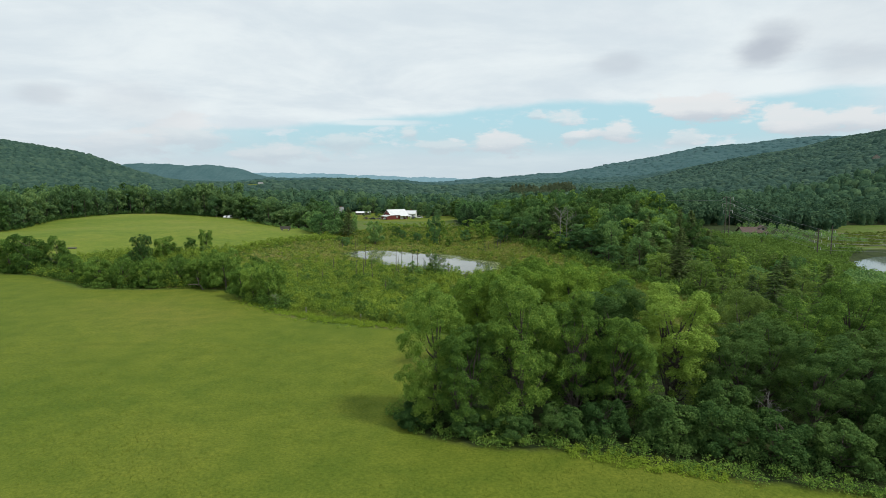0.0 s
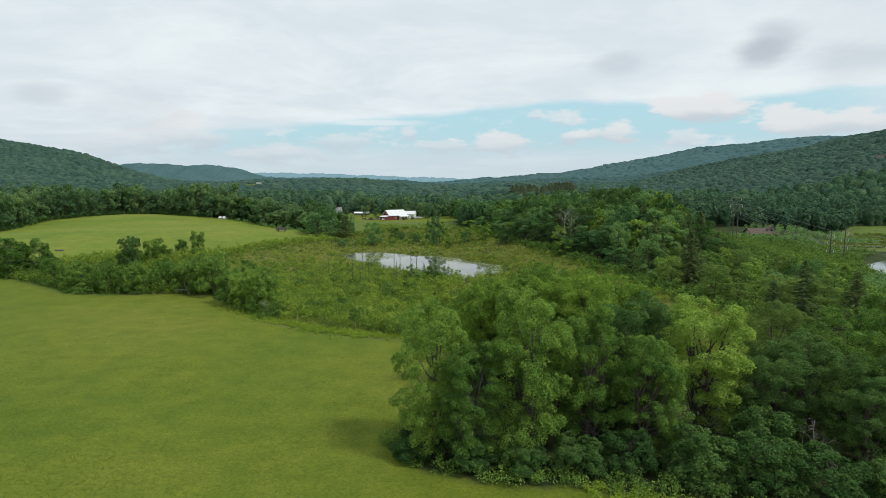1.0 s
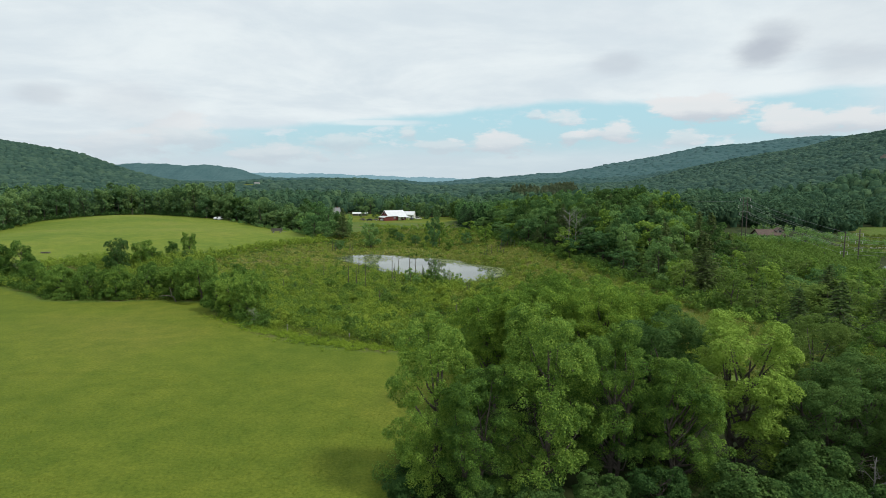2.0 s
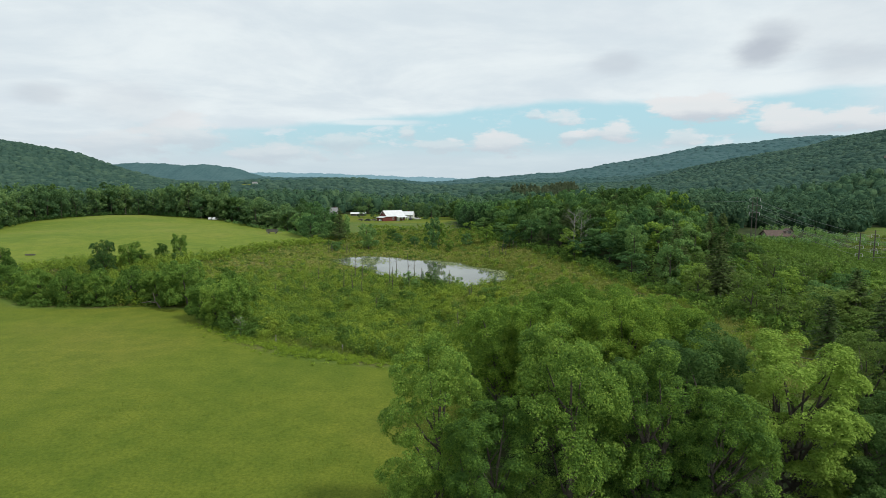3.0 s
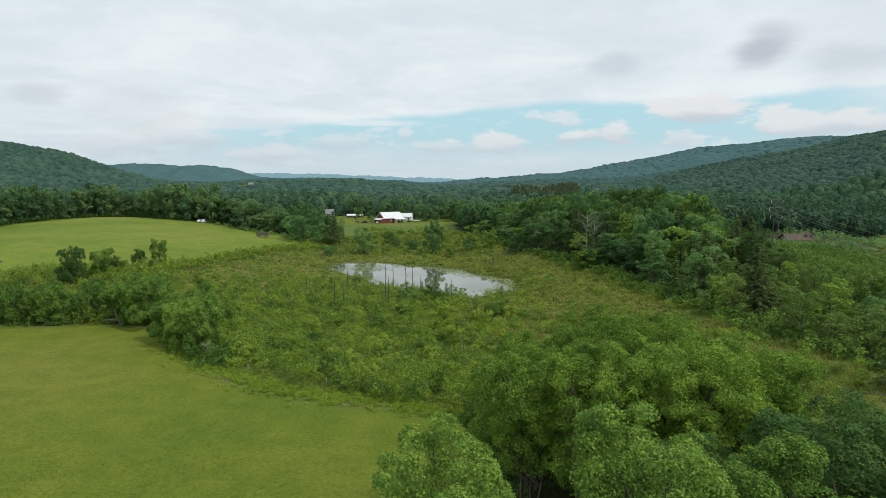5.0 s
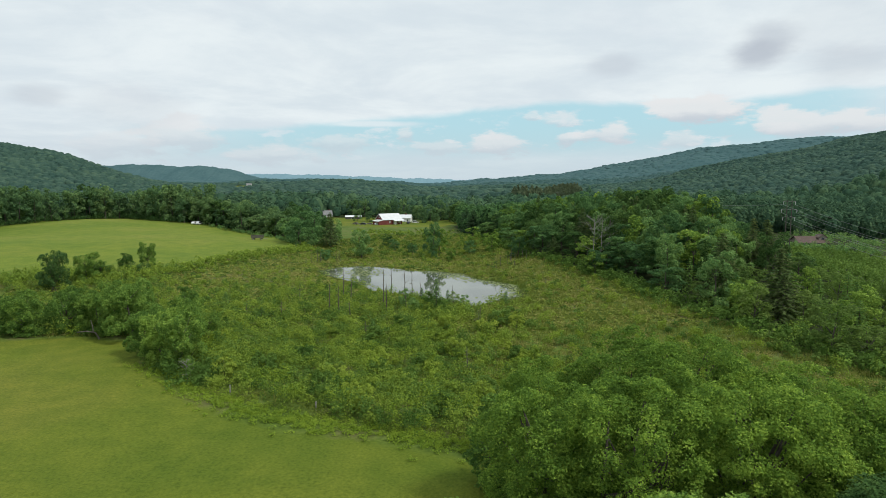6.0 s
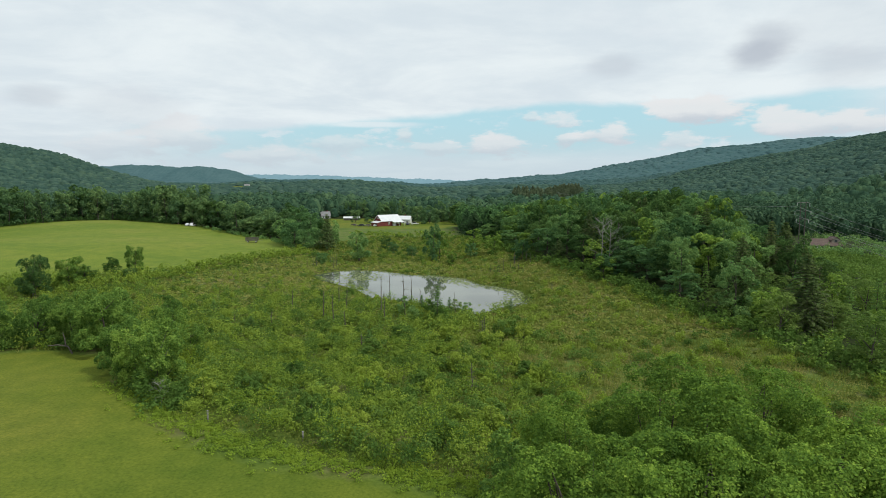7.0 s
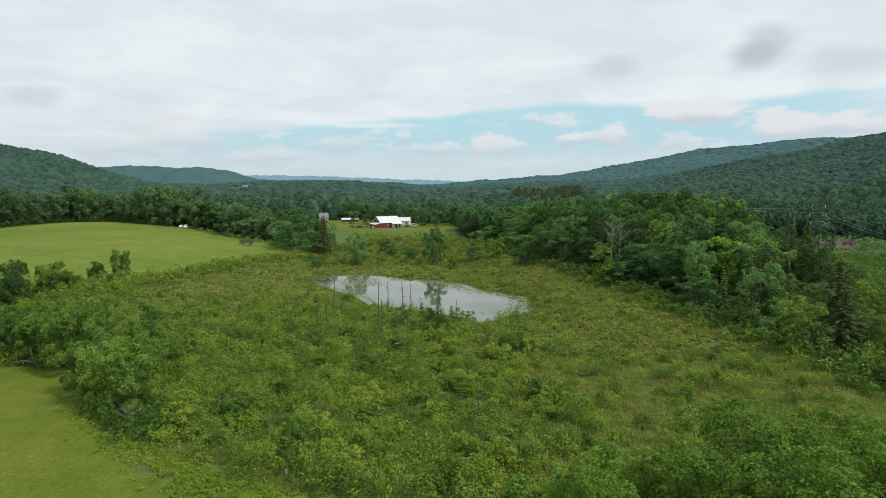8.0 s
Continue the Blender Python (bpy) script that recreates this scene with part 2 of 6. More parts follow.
def ground_material():
    """Meadow, marsh and forest floor on the one sheet, told apart by the land-cover attribute."""
    m = bpy.data.materials.new("land")
    m.use_nodes = True
    nt = m.node_tree
    N, L = nt.nodes.new, nt.links.new
    p = nt.nodes["Principled BSDF"]
    p.inputs["Roughness"].default_value, p.inputs["Specular IOR Level"].default_value = 0.9, 0.1
    pos = N("ShaderNodeNewGeometry").outputs["Position"]

    def nz(scale, detail=4, rough=0.55, stretch=None):
        n = N("ShaderNodeTexNoise")
        n.inputs["Scale"].default_value, n.inputs["Detail"].default_value, n.inputs["Roughness"].default_value = scale, detail, rough
        v = pos
        if stretch:
            mp = N("ShaderNodeMapping")
            mp.inputs["Scale"].default_value = stretch
            mp.inputs["Rotation"].default_value = (0, 0, radians(8))
            L(pos, mp.inputs[0])
            v = mp.outputs[0]
        L(v, n.inputs["Vector"])
        return n.outputs["Fac"]

    def ramp(f, *stops):
        r = N("ShaderNodeValToRGB")
        for i, (q, c) in enumerate(stops):
            el = r.color_ramp.elements[i] if i < 2 else r.color_ramp.elements.new(q)
            el.position, el.color = q, (*c, 1)
        L(f, r.inputs[0])
        return r.outputs[0]

    def mix(f, a, b, kind="MIX"):
        n = N("ShaderNodeMix")
        n.data_type, n.blend_type = "RGBA", kind
        if isinstance(f, float):
            n.inputs[0].default_value = f
        else:
            L(f, n.inputs[0])
        L(a, n.inputs[6])
        L(b, n.inputs[7])
        return n.outputs[2]
    broad = ramp(nz(0.022, 4), (0.35, (0.100, 0.139, 0.018)), (0.52, (0.128, 0.159, 0.022)), (0.68, (0.156, 0.168, 0.030)))
    rows = ramp(nz(0.5, 3, 0.5, (0.12, 1.0, 1.0)), (0.36, (0.97, 0.98, 0.97)), (0.66, (1.02, 1.01, 1.0)))
    tuft = ramp(nz(3.2, 5, 0.72), (0.32, (0.66, 0.72, 0.64)), (0.50, (0.98, 1.0, 0.95)), (0.70, (1.32, 1.24, 1.22)))
    mottle = ramp(nz(0.25, 4, 0.6), (0.36, (0.84, 0.90, 0.85)), (0.64, (1.10, 1.06, 1.05)))
    field = mix(1.0, mix(1.0, mix(1.0, broad, rows, "MULTIPLY"), tuft, "MULTIPLY"), mottle, "MULTIPLY")
    field = mix(1.0, field, ramp(nz(0.02, 2), (0.3, (0.93, 0.945, 0.83)), (0.7, (0.95, 0.955, 0.87))), "MULTIPLY")
    marsh = mix(1.0, ramp(nz(0.12, 4), (0.36, (0.080, 0.127, 0.022)), (0.52, (0.110, 0.158, 0.030)), (0.66, (0.138, 0.136, 0.054))),
                ramp(nz(1.7, 5, 0.65), (0.32, (0.60, 0.66, 0.60)), (0.70, (1.22, 1.18, 1.15))), "MULTIPLY")
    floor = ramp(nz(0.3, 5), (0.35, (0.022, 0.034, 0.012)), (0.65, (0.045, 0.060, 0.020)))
    cover = N("ShaderNodeAttribute")
    cover.attribute_name = "land_cover"
    s = N("ShaderNodeSeparateColor")
    L(cover.outputs["Color"], s.inputs[0])

    def edge(v, w=0.5):
        a = N("ShaderNodeMath")
        a.operation = "MULTIPLY_ADD"
        L(nz(0.5, 5, 0.6), a.inputs[0])
        a.inputs[1].default_value = w
        L(v, a.inputs[2])
        r = N("ShaderNodeMapRange")
        L(a.outputs[0], r.inputs[0])
        r.inputs[1].default_value, r.inputs[2].default_value = 0.5 + w / 2 - 0.15, 0.5 + w / 2 + 0.15
        return r.outputs[0]
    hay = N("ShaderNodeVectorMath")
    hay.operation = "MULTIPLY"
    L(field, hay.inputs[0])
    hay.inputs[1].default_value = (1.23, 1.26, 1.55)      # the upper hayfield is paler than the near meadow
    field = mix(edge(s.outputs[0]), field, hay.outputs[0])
    c = mix(edge(s.outputs[1]), field, marsh)
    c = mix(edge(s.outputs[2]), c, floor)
    L(c, p.inputs["Base Color"])
    b = N("ShaderNodeBump")
    b.inputs["Strength"].default_value, b.inputs["Distance"].default_value = 0.7, 0.12
    L(nz(3.0, 5, 0.7), b.inputs["Height"])
    L(b.outputs[0], p.inputs["Normal"])
    return m


LAND = ground_material()

# ---- the lie of the land ----


def smoothstep(v, lo, hi):
    t = np.clip((np.asarray(v, float) - lo) / (hi - lo), 0, 1)
    return t * t * (3 - 2 * t)


def inside(px, py, poly):
    """Signed distance to a closed outline, positive inside."""
    px, py = np.asarray(px, float), np.asarray(py, float)
    best = np.full(px.shape, 1e9)
    odd = np.zeros(px.shape, bool)
    for (x0, y0), (x1, y1) in zip(poly, poly[1:] + poly[:1]):
        ex, ey = x1 - x0, y1 - y0
        t = np.clip(((px - x0) * ex + (py - y0) * ey) / (ex * ex + ey * ey + 1e-9), 0, 1)
        best = np.minimum(best, np.hypot(px - x0 - t * ex, py - y0 - t * ey))
        cross = (y0 > py) != (y1 > py)
        odd ^= cross & (px < ex * (py - y0) / (ey if abs(ey) > 1e-9 else 1e-9) + x0)
    return np.where(odd, best, -best)


WATER = -2.6
POND = [(-40, 231), (-35, 239), (-28, 242), (-19, 239), (-10, 231), (-3, 230), (5, 225), (8, 216), (14, 212), (21, 206), (21, 200),
        (18, 189), (11, 184), (6, 179), (2, 184), (-9, 193), (-18, 198), (-22, 207), (-29, 216), (-35, 222)]
POND_EAST = [(128, 168), (134, 186), (150, 208), (169, 221), (230, 215), (260, 180), (220, 150), (150, 150)]
MEADOW = [(-400, 166), (-125, 163), (-112, 159), (-87, 139), (-74, 139), (-64, 143), (-52, 139), (-44, 126), (-32, 113), (-24, 106.5), (-17, 103),
          (-8, 101), (3, 96), (2, 84), (-3, 72), (-6, 64), (-3, 58), (4, 55), (12, 54), (19, 51), (26, 48), (33, 46), (60, 40), (60, -300), (-400, -300)]
UPPER = [(-400, 200), (-160, 200), (-118, 214), (-106, 219), (-94, 212.5), (-84, 221), (-79, 231), (-67, 267), (-57, 284), (-78, 320), (-101, 343), (-137, 369), (-170, 387), (-201, 415),
         (-226, 396), (-237, 358), (-224, 296), (-400, 250)]
YARD = [(-84, 512), (-78, 470), (-66, 428), (-35, 414), (2, 418), (8, 440), (2, 478), (-40, 486), (-60, 515)]
STRIP = [(165, 245), (190, 240), (330, 225), (330, 340), (237, 345), (207, 300)]
MARSH = [(-125, 168), (-87, 144), (-52, 143), (-32, 116), (-8, 104), (6, 101), (30, 93), (56, 86), (70, 95), (58, 118), (54, 131), (50, 150), (46, 170), (45, 190), (38, 210),
         (29, 236), (22, 300), (8, 345), (-35, 345), (-50, 300), (-55, 282), (-65, 265), (-77, 229), (-83, 219), (-93, 210.5), (-106, 216.5), (-118, 211), (-126, 186)]
WOOD = [(7, 425), (20, 303), (29, 240), (39, 212), (46, 188), (48, 168), (53, 150), (57, 131), (66, 112), (80, 98), (112, 92), (112, 118), (98, 148), (91, 175), (90, 200), (96, 235), (104, 262),
        (116, 330), (110, 425)]


GROVE_LAND = [(-5.5, 64), (-2.5, 58.5), (4, 55.5), (12, 54.5), (19, 51.5), (26, 48.5), (33, 46.5), (60, 40.5), (64, 84), (30, 86), (6, 97.5), (3.5, 95), (2.5, 84), (-2.5, 72)]
CLEARING = [(-70, 345), (-58, 300), (8, 340), (12, 428), (2, 440), (-66, 446), (-64, 385)]
FAR_FIELD = [(-372, 1020), (-296, 1012), (-292, 1072), (-372, 1080)]
HILL_FIELD = [(372, 485), (520, 485), (520, 565), (430, 558), (388, 525)]


def height(px, py):
    px, py = np.asarray(px, float), np.asarray(py, float)
    z = -2.3 * smoothstep(inside(px, py, MARSH), -4, 26)
    z -= 2.4 * smoothstep(py, 300, 420) * smoothstep(np.abs(px + 25), 110, 50)
    up = smoothstep(inside(px, py, UPPER), -12, 60)
    z += 3.2 * up
    z += 9.0 * np.exp(-((px - 78) / 42) ** 2 - ((py - 268) / 62) ** 2)
    z += 3.0 * smoothstep(px, 120, 150) * smoothstep(py, 255, 285) * smoothstep(px, 190, 165)
    z -= 1.4 * smoothstep(px, 100, 130) * smoothstep(py, 150, 185) * smoothstep(py, 330, 260)
    z -= 1.2 * smoothstep(inside(px, py, POND), -7, 3)
    z -= 1.9 * smoothstep(inside(px, py, POND_EAST), -12, 3)
    z += 3.2 * smoothstep(py, 300, 390) * smoothstep(px, -85, -125) * smoothstep(py, 520, 440)
    z += 14 * smoothstep(py, 520, 1900) + 7.0 * smoothstep(py, 600, 720)
    # the western hill, the eastern hill with its long shoulder, and the ridge behind it
    west = np.interp(px, [-2500, -1500, -1000, -708, -592, -530, -494, -420, -330, -240], [130, 118, 98, 78, 54, 36, 24, 8, 3, 0])
    z += west * np.exp(-((py - 960) / np.where(py < 960, 330, 200)) ** 2)
    foot = np.interp(py, [0, 500, 800, 1200, 1700, 2100, 3000], [420, 330, 330, 425, 445, 400, 400])
    ramp = np.interp(px - foot, [0, 100, 200, 330, 600, 850, 1300, 2500], [0, 20, 48, 78, 126, 150, 172, 190])
    ramp = ramp * smoothstep(py, 380, 620) * smoothstep(py, 2900, 2300)
    z += ramp * (1 - 0.50 * np.exp(-((py - 1680) / 210) ** 2))
    z += 6.5 * np.sin(px / 130 + py / 420 + 0.4) * smoothstep(py, 850, 1250) * smoothstep(np.abs(px + 120), 620, 380)
    z += 24 * np.exp(-((px - 400) / 170) ** 2 - ((py - 2050) / 250) ** 2)
    z += (4.5 * np.sin(px / 62 + py / 170) * np.sin(py / 81 + 0.7) + 2.0 * np.sin(px / 27 + 2) * np.sin(py / 33)) * smoothstep(py, 500, 760)
    z += 0.25 * np.sin(px * 0.05 + 1.3) * np.cos(py * 0.043) + 0.12 * np.sin(px * 0.13 + py * 0.09)
    return z


def mesh_of(name, verts, faces):
    """A mesh from an (n, 3) array and an (m, k) array of corners."""
    me = bpy.data.meshes.new(name)
    verts, faces = np.asarray(verts, np.float32), np.asarray(faces, np.int32)
    k = faces.shape[1]
    me.vertices.add(len(verts))
    me.vertices.foreach_set("co", verts.ravel())
    me.loops.add(faces.size)
    me.loops.foreach_set("vertex_index", faces.ravel())
    me.polygons.add(len(faces))
    me.polygons.foreach_set("loop_start", np.arange(0, faces.size, k, dtype=np.int32))
    me.update(calc_edges=True)
    return me


def build_ground():
    u = np.linspace(-1, 1, 211)
    xs = np.sign(u) * (np.abs(u) * 250 + 4600 * np.abs(u) ** 5)
    near = np.arange(20, 260, 2.6)
    far = 260 + 4650 * np.linspace(0, 1, 130)[1:] ** 2.2
    ys = np.concatenate([np.linspace(-900, 15, 30), near, far])
    gx, gy = np.meshgrid(xs, ys)
    # under the closed far forests the soil lies below the leaves, also between the sheet's wide-set corners
    open_land = smoothstep(np.maximum(inside(gx, gy, FAR_FIELD), inside(gx, gy, HILL_FIELD)), -70, -25)
    gz = height(gx, gy) - 9.0 * smoothstep(gy, 650, 760) * (1 - open_land)
    verts = np.stack([gx, gy, gz], -1).reshape(-1, 3)
    nx, ny = len(xs), len(ys)
    i = np.arange(nx * ny).reshape(ny, nx)
    faces = np.stack([i[:-1, :-1], i[:-1, 1:], i[1:, 1:], i[1:, :-1]], -1).reshape(-1, 4)
    me = mesh_of("ground", verts, faces)
    me.polygons.foreach_set("use_smooth", np.ones(len(faces), bool))
    col = me.color_attributes.new("land_cover", "FLOAT_COLOR", "POINT")
    x, y = verts[:, 0], verts[:, 1]
    field = np.maximum.reduce([inside(x, y, p) for p in (MEADOW, UPPER, YARD, FAR_FIELD, HILL_FIELD)])
    field = np.maximum(field, smoothstep(y, 30, 0) * 20 - 10)
    marsh = np.clip(np.maximum.reduce([inside(x, y, p) for p in (MARSH, CLEARING, STRIP)]), -10, 10)
    cover = np.zeros((len(verts), 4), np.float32)
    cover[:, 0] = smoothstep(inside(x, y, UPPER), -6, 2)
    cover[:, 1] = smoothstep(np.where(marsh > -8, -field, -9), -4, 4)
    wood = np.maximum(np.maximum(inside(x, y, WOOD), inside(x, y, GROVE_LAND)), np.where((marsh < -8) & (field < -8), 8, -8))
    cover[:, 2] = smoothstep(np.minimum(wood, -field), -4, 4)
    cover[:, 3] = 1
    col.data.foreach_set("color", cover.ravel())
    me.materials.append(LAND)
    return tagged(new("ground", me), "rolling valley ground of mown meadow, marsh and forest floor", "ground", kind="structure")


build_ground()

# ---- tools for things ----


def part(name, me, mat, parent, label=""):
    """One mesh object under a thing or under a part."""
    if isinstance(me, bmesh.types.BMesh):
        bm, me = me, bpy.data.meshes.new(name)
        bm.to_mesh(me)
        bm.free()
    if not me.materials:
        me.materials.append(mat)
    ob = new(name, me)
    ob.parent = parent
    return tagged(ob, label) if label else ob


def thing(name, m, label, category, group=""):
    ob = new(name)
    ob.empty_display_size = 0.3
    ob.matrix_basis = m
    return tagged(ob, label, category, group)


def ground_z(x, y):
    return float(height(np.array([x]), np.array([y]))[0])


def stand(x, y, turn=0.0, scale=1.0, tall=1.0, sink=0.1):
    return pose(x, y, ground_z(x, y) - sink, 0, 0, turn) @ Matrix.Diagonal((scale, scale, scale * tall, 1))


def box(bm, cx, cy, cz, sx, sy, sz, bevel=0.0, turn=None):
    """A block by its middle and size, with slightly rounded edges."""
    m = Matrix.Translation((cx, cy, cz))
    if turn is not None:
        m = m @ turn
    g = bmesh.ops.create_cube(bm, size=1.0, matrix=m @ Matrix.Diagonal((sx, sy, sz, 1)))
    if bevel:
        es = {e for v in g["verts"] for e in v.link_edges}
        bmesh.ops.bevel(bm, geom=list(es), offset=bevel, segments=1, affect="EDGES")
    return bm


def block(cx, cy, cz, sx, sy, sz, bevel=0.02, turn=None):
    return box(bmesh.new(), cx, cy, cz, sx, sy, sz, bevel, turn)


def prism(points, depth, axis="y", at=0.0):
    """A flat outline (list of pairs) pushed through a depth; axis: the way of the push."""
    bm = bmesh.new()

    def put(p, d):
        return {"y": (p[0], d, p[1]), "x": (d, p[0], p[1]), "z": (p[0], p[1], d)}[axis]
    lo = [bm.verts.new(put(p, at)) for p in points]
    hi = [bm.verts.new(put(p, at + depth)) for p in points]
    bm.faces.new(lo)
    bm.faces.new(hi[::-1])
    for i in range(len(points)):
        j = (i + 1) % len(points)
        bm.faces.new((lo[j], lo[i], hi[i], hi[j]))
    bmesh.ops.recalc_face_normals(bm, faces=bm.faces)
    return bm


def tubes(paths, sides=6):
    """Tapered round stems. paths: (points, radii). Gives verts and quads."""
    vs, fs, base = [], [], 0
    ang = np.linspace(0, 2 * np.pi, sides, endpoint=False)
    for pts, rad in paths:
        pts, rad = np.asarray(pts, float), np.asarray(rad, float)
        d = np.gradient(pts, axis=0)
        d /= np.linalg.norm(d, axis=1, keepdims=True) + 1e-9
        ref = np.where(np.abs(d[:, 2:3]) > 0.9, np.array([[1.0, 0, 0]]), np.array([[0, 0, 1.0]]))
        u = np.cross(d, ref)
        u /= np.linalg.norm(u, axis=1, keepdims=True) + 1e-9
        w = np.cross(d, u)
        ring = pts[:, None] + rad[:, None, None] * (np.cos(ang)[None, :, None] * u[:, None] + np.sin(ang)[None, :, None] * w[:, None])
        vs.append(ring.reshape(-1, 3))
        n = len(pts)
        i = base + np.arange(n * sides).reshape(n, sides)
        j = np.roll(i, -1, axis=1)
        fs.append(np.stack([i[:-1], j[:-1], j[1:], i[1:]], -1).reshape(-1, 4))
        base += n * sides
    return np.concatenate(vs), np.concatenate(fs)


def unit(v):
    return v / (np.linalg.norm(v, axis=-1, keepdims=True) + 1e-9)


def leaves(rng, at, out, size, spread=0.5, slim=0.6, three=False):
    """Small pointed leaves at the given places, facing roughly outwards. Gives verts and quads."""
    n = len(at)
    nor = unit(out + rng.normal(0, spread, (n, 3)))
    tan = unit(np.cross(nor, rng.normal(0, 1, (n, 3))))
    bit = np.cross(nor, tan)
    s = size * rng.uniform(0.6, 1.35, (n, 1))
    t, b = tan * s * 0.5, bit * s * 0.5 * slim
    if three:
        v = np.stack([at - t - b, at + t - b * 0.6, at + b * 1.5 - nor * s * 0.1], 1).reshape(-1, 3)
        return v, np.arange(3 * n).reshape(n, 3)
    v = np.stack([at - t, at + b - nor * s * 0.08, at + t, at - b - nor * s * 0.08], 1).reshape(-1, 3)
    return v, np.arange(4 * n).reshape(n, 4)


def crown_points(rng, n, h, r, low, masses, clumps, clump_r, peak=0.42):
    """Places and outward ways of leaves: a crown of several leaf masses on the limbs, each carrying many small layered clumps."""
    i = np.arange(masses)
    u = 0.08 + 0.84 * ((i + rng.uniform(0.2, 0.8, masses)) / masses) ** 0.9
    turn = 2.4 * i + rng.normal(0, 0.35, masses)
    girth = np.where(u < peak, 0.66 + 0.34 * (u / peak) ** 0.7, np.sqrt(np.clip(1 - ((u - peak) / (1.06 - peak)) ** 2, 0.02, 1)))
    k = girth * rng.uniform(0.48, 0.72, masses)
    out = np.stack([np.cos(turn), np.sin(turn), np.zeros(masses)], 1)
    mid = out * (r * k)[:, None] + np.stack([np.zeros(masses), np.zeros(masses), h * (low + (1 - low) * u)], 1)
    mass_r = r * rng.uniform(0.34, 0.54, masses) * (0.62 + 0.38 * girth)
    own = np.repeat(i, clumps)
    d = unit(rng.normal(0, 1, (masses * clumps, 3)) + out[own] * 0.75 + np.array([0, 0, 0.30]))
    c = mid[own] + d * (mass_r[own] * rng.uniform(0.72, 1.08, len(own)))[:, None] * np.array([1.05, 1.05, 0.72])
    cr = clump_r * r * rng.uniform(0.6, 1.4, len(own))
    pick = rng.choice(len(own), n, p=cr ** 2 / (cr ** 2).sum())
    o = unit(rng.normal(0, 1, (n, 3)) + d[pick] * 0.9 + np.array([0, 0, 0.5]))
    q = o * (cr[pick] * rng.uniform(0.25, 1.1, n) ** 0.4)[:, None] * np.array([1.1, 1.1, 0.8])
    q[:, 2] -= 0.12 * (q[:, 0] ** 2 + q[:, 1] ** 2) / cr[pick]          # the twigs of a clump hang at its rim
    p = c[pick] + q
    deep = rng.random(n) < 0.10
    p[deep] = mid[own[pick[deep]]] + q[deep] * 1.2
    flat = np.hypot(p[:, 0], p[:, 1])
    p[:, :2] *= r / np.quantile(flat, 0.97)
    p[:, 2] *= h / np.quantile(p[:, 2], 0.998)
    p[:, 2] = np.maximum(p[:, 2], low * h * 0.8 + rng.uniform(0.05, 0.9, n))
    return p, o, mid


def broadleaf(rng, h, r, low, n, size, masses, clumps, clump_r, sides=6, limbs=9, stems=1, peak=0.42, up=0.55, spread=0.42, slim=0.65):
    """Trunk and crown of a broad-leaved tree."""
    p, o, c = crown_points(rng, n, h, r, low, masses, clumps, clump_r, peak)
    crown = leaves(rng, p, o * (1.2 - up) + np.array([0, 0, up]), size, spread, slim, True)
    paths = []
    base_r = 0.016 * h + 0.05
    for s in range(stems):
        off = np.array([rng.normal(0, 0.3), rng.normal(0, 0.3), 0]) * (stems > 1)
        lean = np.array([rng.normal(0, 0.05), rng.normal(0, 0.05), 1.0]) + off * 0.16
        ts = np.linspace(0, 0.80 if stems == 1 else 0.70, 7)
        pts = off + lean[None] * (ts * h)[:, None] + np.cumsum(rng.normal(0, 0.06, (7, 3)) * [1, 1, 0], 0)
        paths.append((pts, base_r / stems ** 0.5 * (0.92 - ts) * 1.1 * np.array([1.35, 1, 1, 1, 1, 1, 1])))
        for q in c[rng.choice(len(c), min(limbs, len(c)), replace=False)]:
            f = np.clip((q[2] / h - 0.18) * rng.uniform(0.6, 0.95), 0.12, 0.78)
            a = off + lean * f * h
            bend = (a + q) / 2 + np.array([0, 0, -0.06 * h * rng.uniform(0, 1)])
            paths.append((np.array([a, bend, q]), base_r * np.array([0.45, 0.28, 0.08])))
    return tubes(paths, sides), crown


def conifer(rng, h, r, n, size, bare=0.12, droop=0.25):
    """Straight trunk with whorls of drooping, needle-covered branches."""
    paths = [(np.stack([np.zeros(6), np.zeros(6), np.linspace(0, h, 6)], 1), 0.014 * h * np.linspace(1.1, 0.08, 6))]
    whorls = int(h * 1.9)
    at, out = [], []
    for z in np.linspace(bare * h, 0.97 * h, whorls):
        reach = r * (1 - (z / h)) ** 0.8 * rng.uniform(0.75, 1.1) + 0.15
        k = rng.integers(5, 8)
        a0 = rng.uniform(0, 6.28)
        for j in range(k):
            a = a0 + 6.28 * j / k + rng.normal(0, 0.2)
            L = reach * rng.uniform(0.7, 1.15)
            way = np.array([math.cos(a), math.sin(a), 0])
            end = way * L + np.array([0, 0, z - droop * L])
            paths.append((np.array([[0, 0, z], end * [0.5, 0.5, 0] + [0, 0, z - 0.05 * L], end]), np.array([0.035, 0.025, 0.01]) * h / 12))
            m = max(4, int(n / (whorls * k) * (0.4 + 1.2 * L / r)))
            f = rng.uniform(0.12, 1.05, m)
            side = np.array([-way[1], way[0], 0])
            pts = np.outer(f, end - [0, 0, z]) + [0, 0, z] + side * (rng.normal(0, 0.16, m) * L * (1.1 - f))[:, None]
            pts[:, 2] += rng.normal(0, 0.06, m)
            at.append(pts)
            out.append(np.tile(way * 0.5 + [0, 0, 0.8], (m, 1)))
    return tubes(paths, 5), leaves(rng, np.concatenate(at), np.concatenate(out), size, 0.45, 0.5, True)


def tree_at(kind, meshes, mats, m, label, category="tree", group="", wood="trunk"):
    t = thing(kind, m, label, category, group)
    part(wood, meshes[0], mats[0], t)
    if meshes[1]:
        part("crown", meshes[1], mats[1], t)
    return t


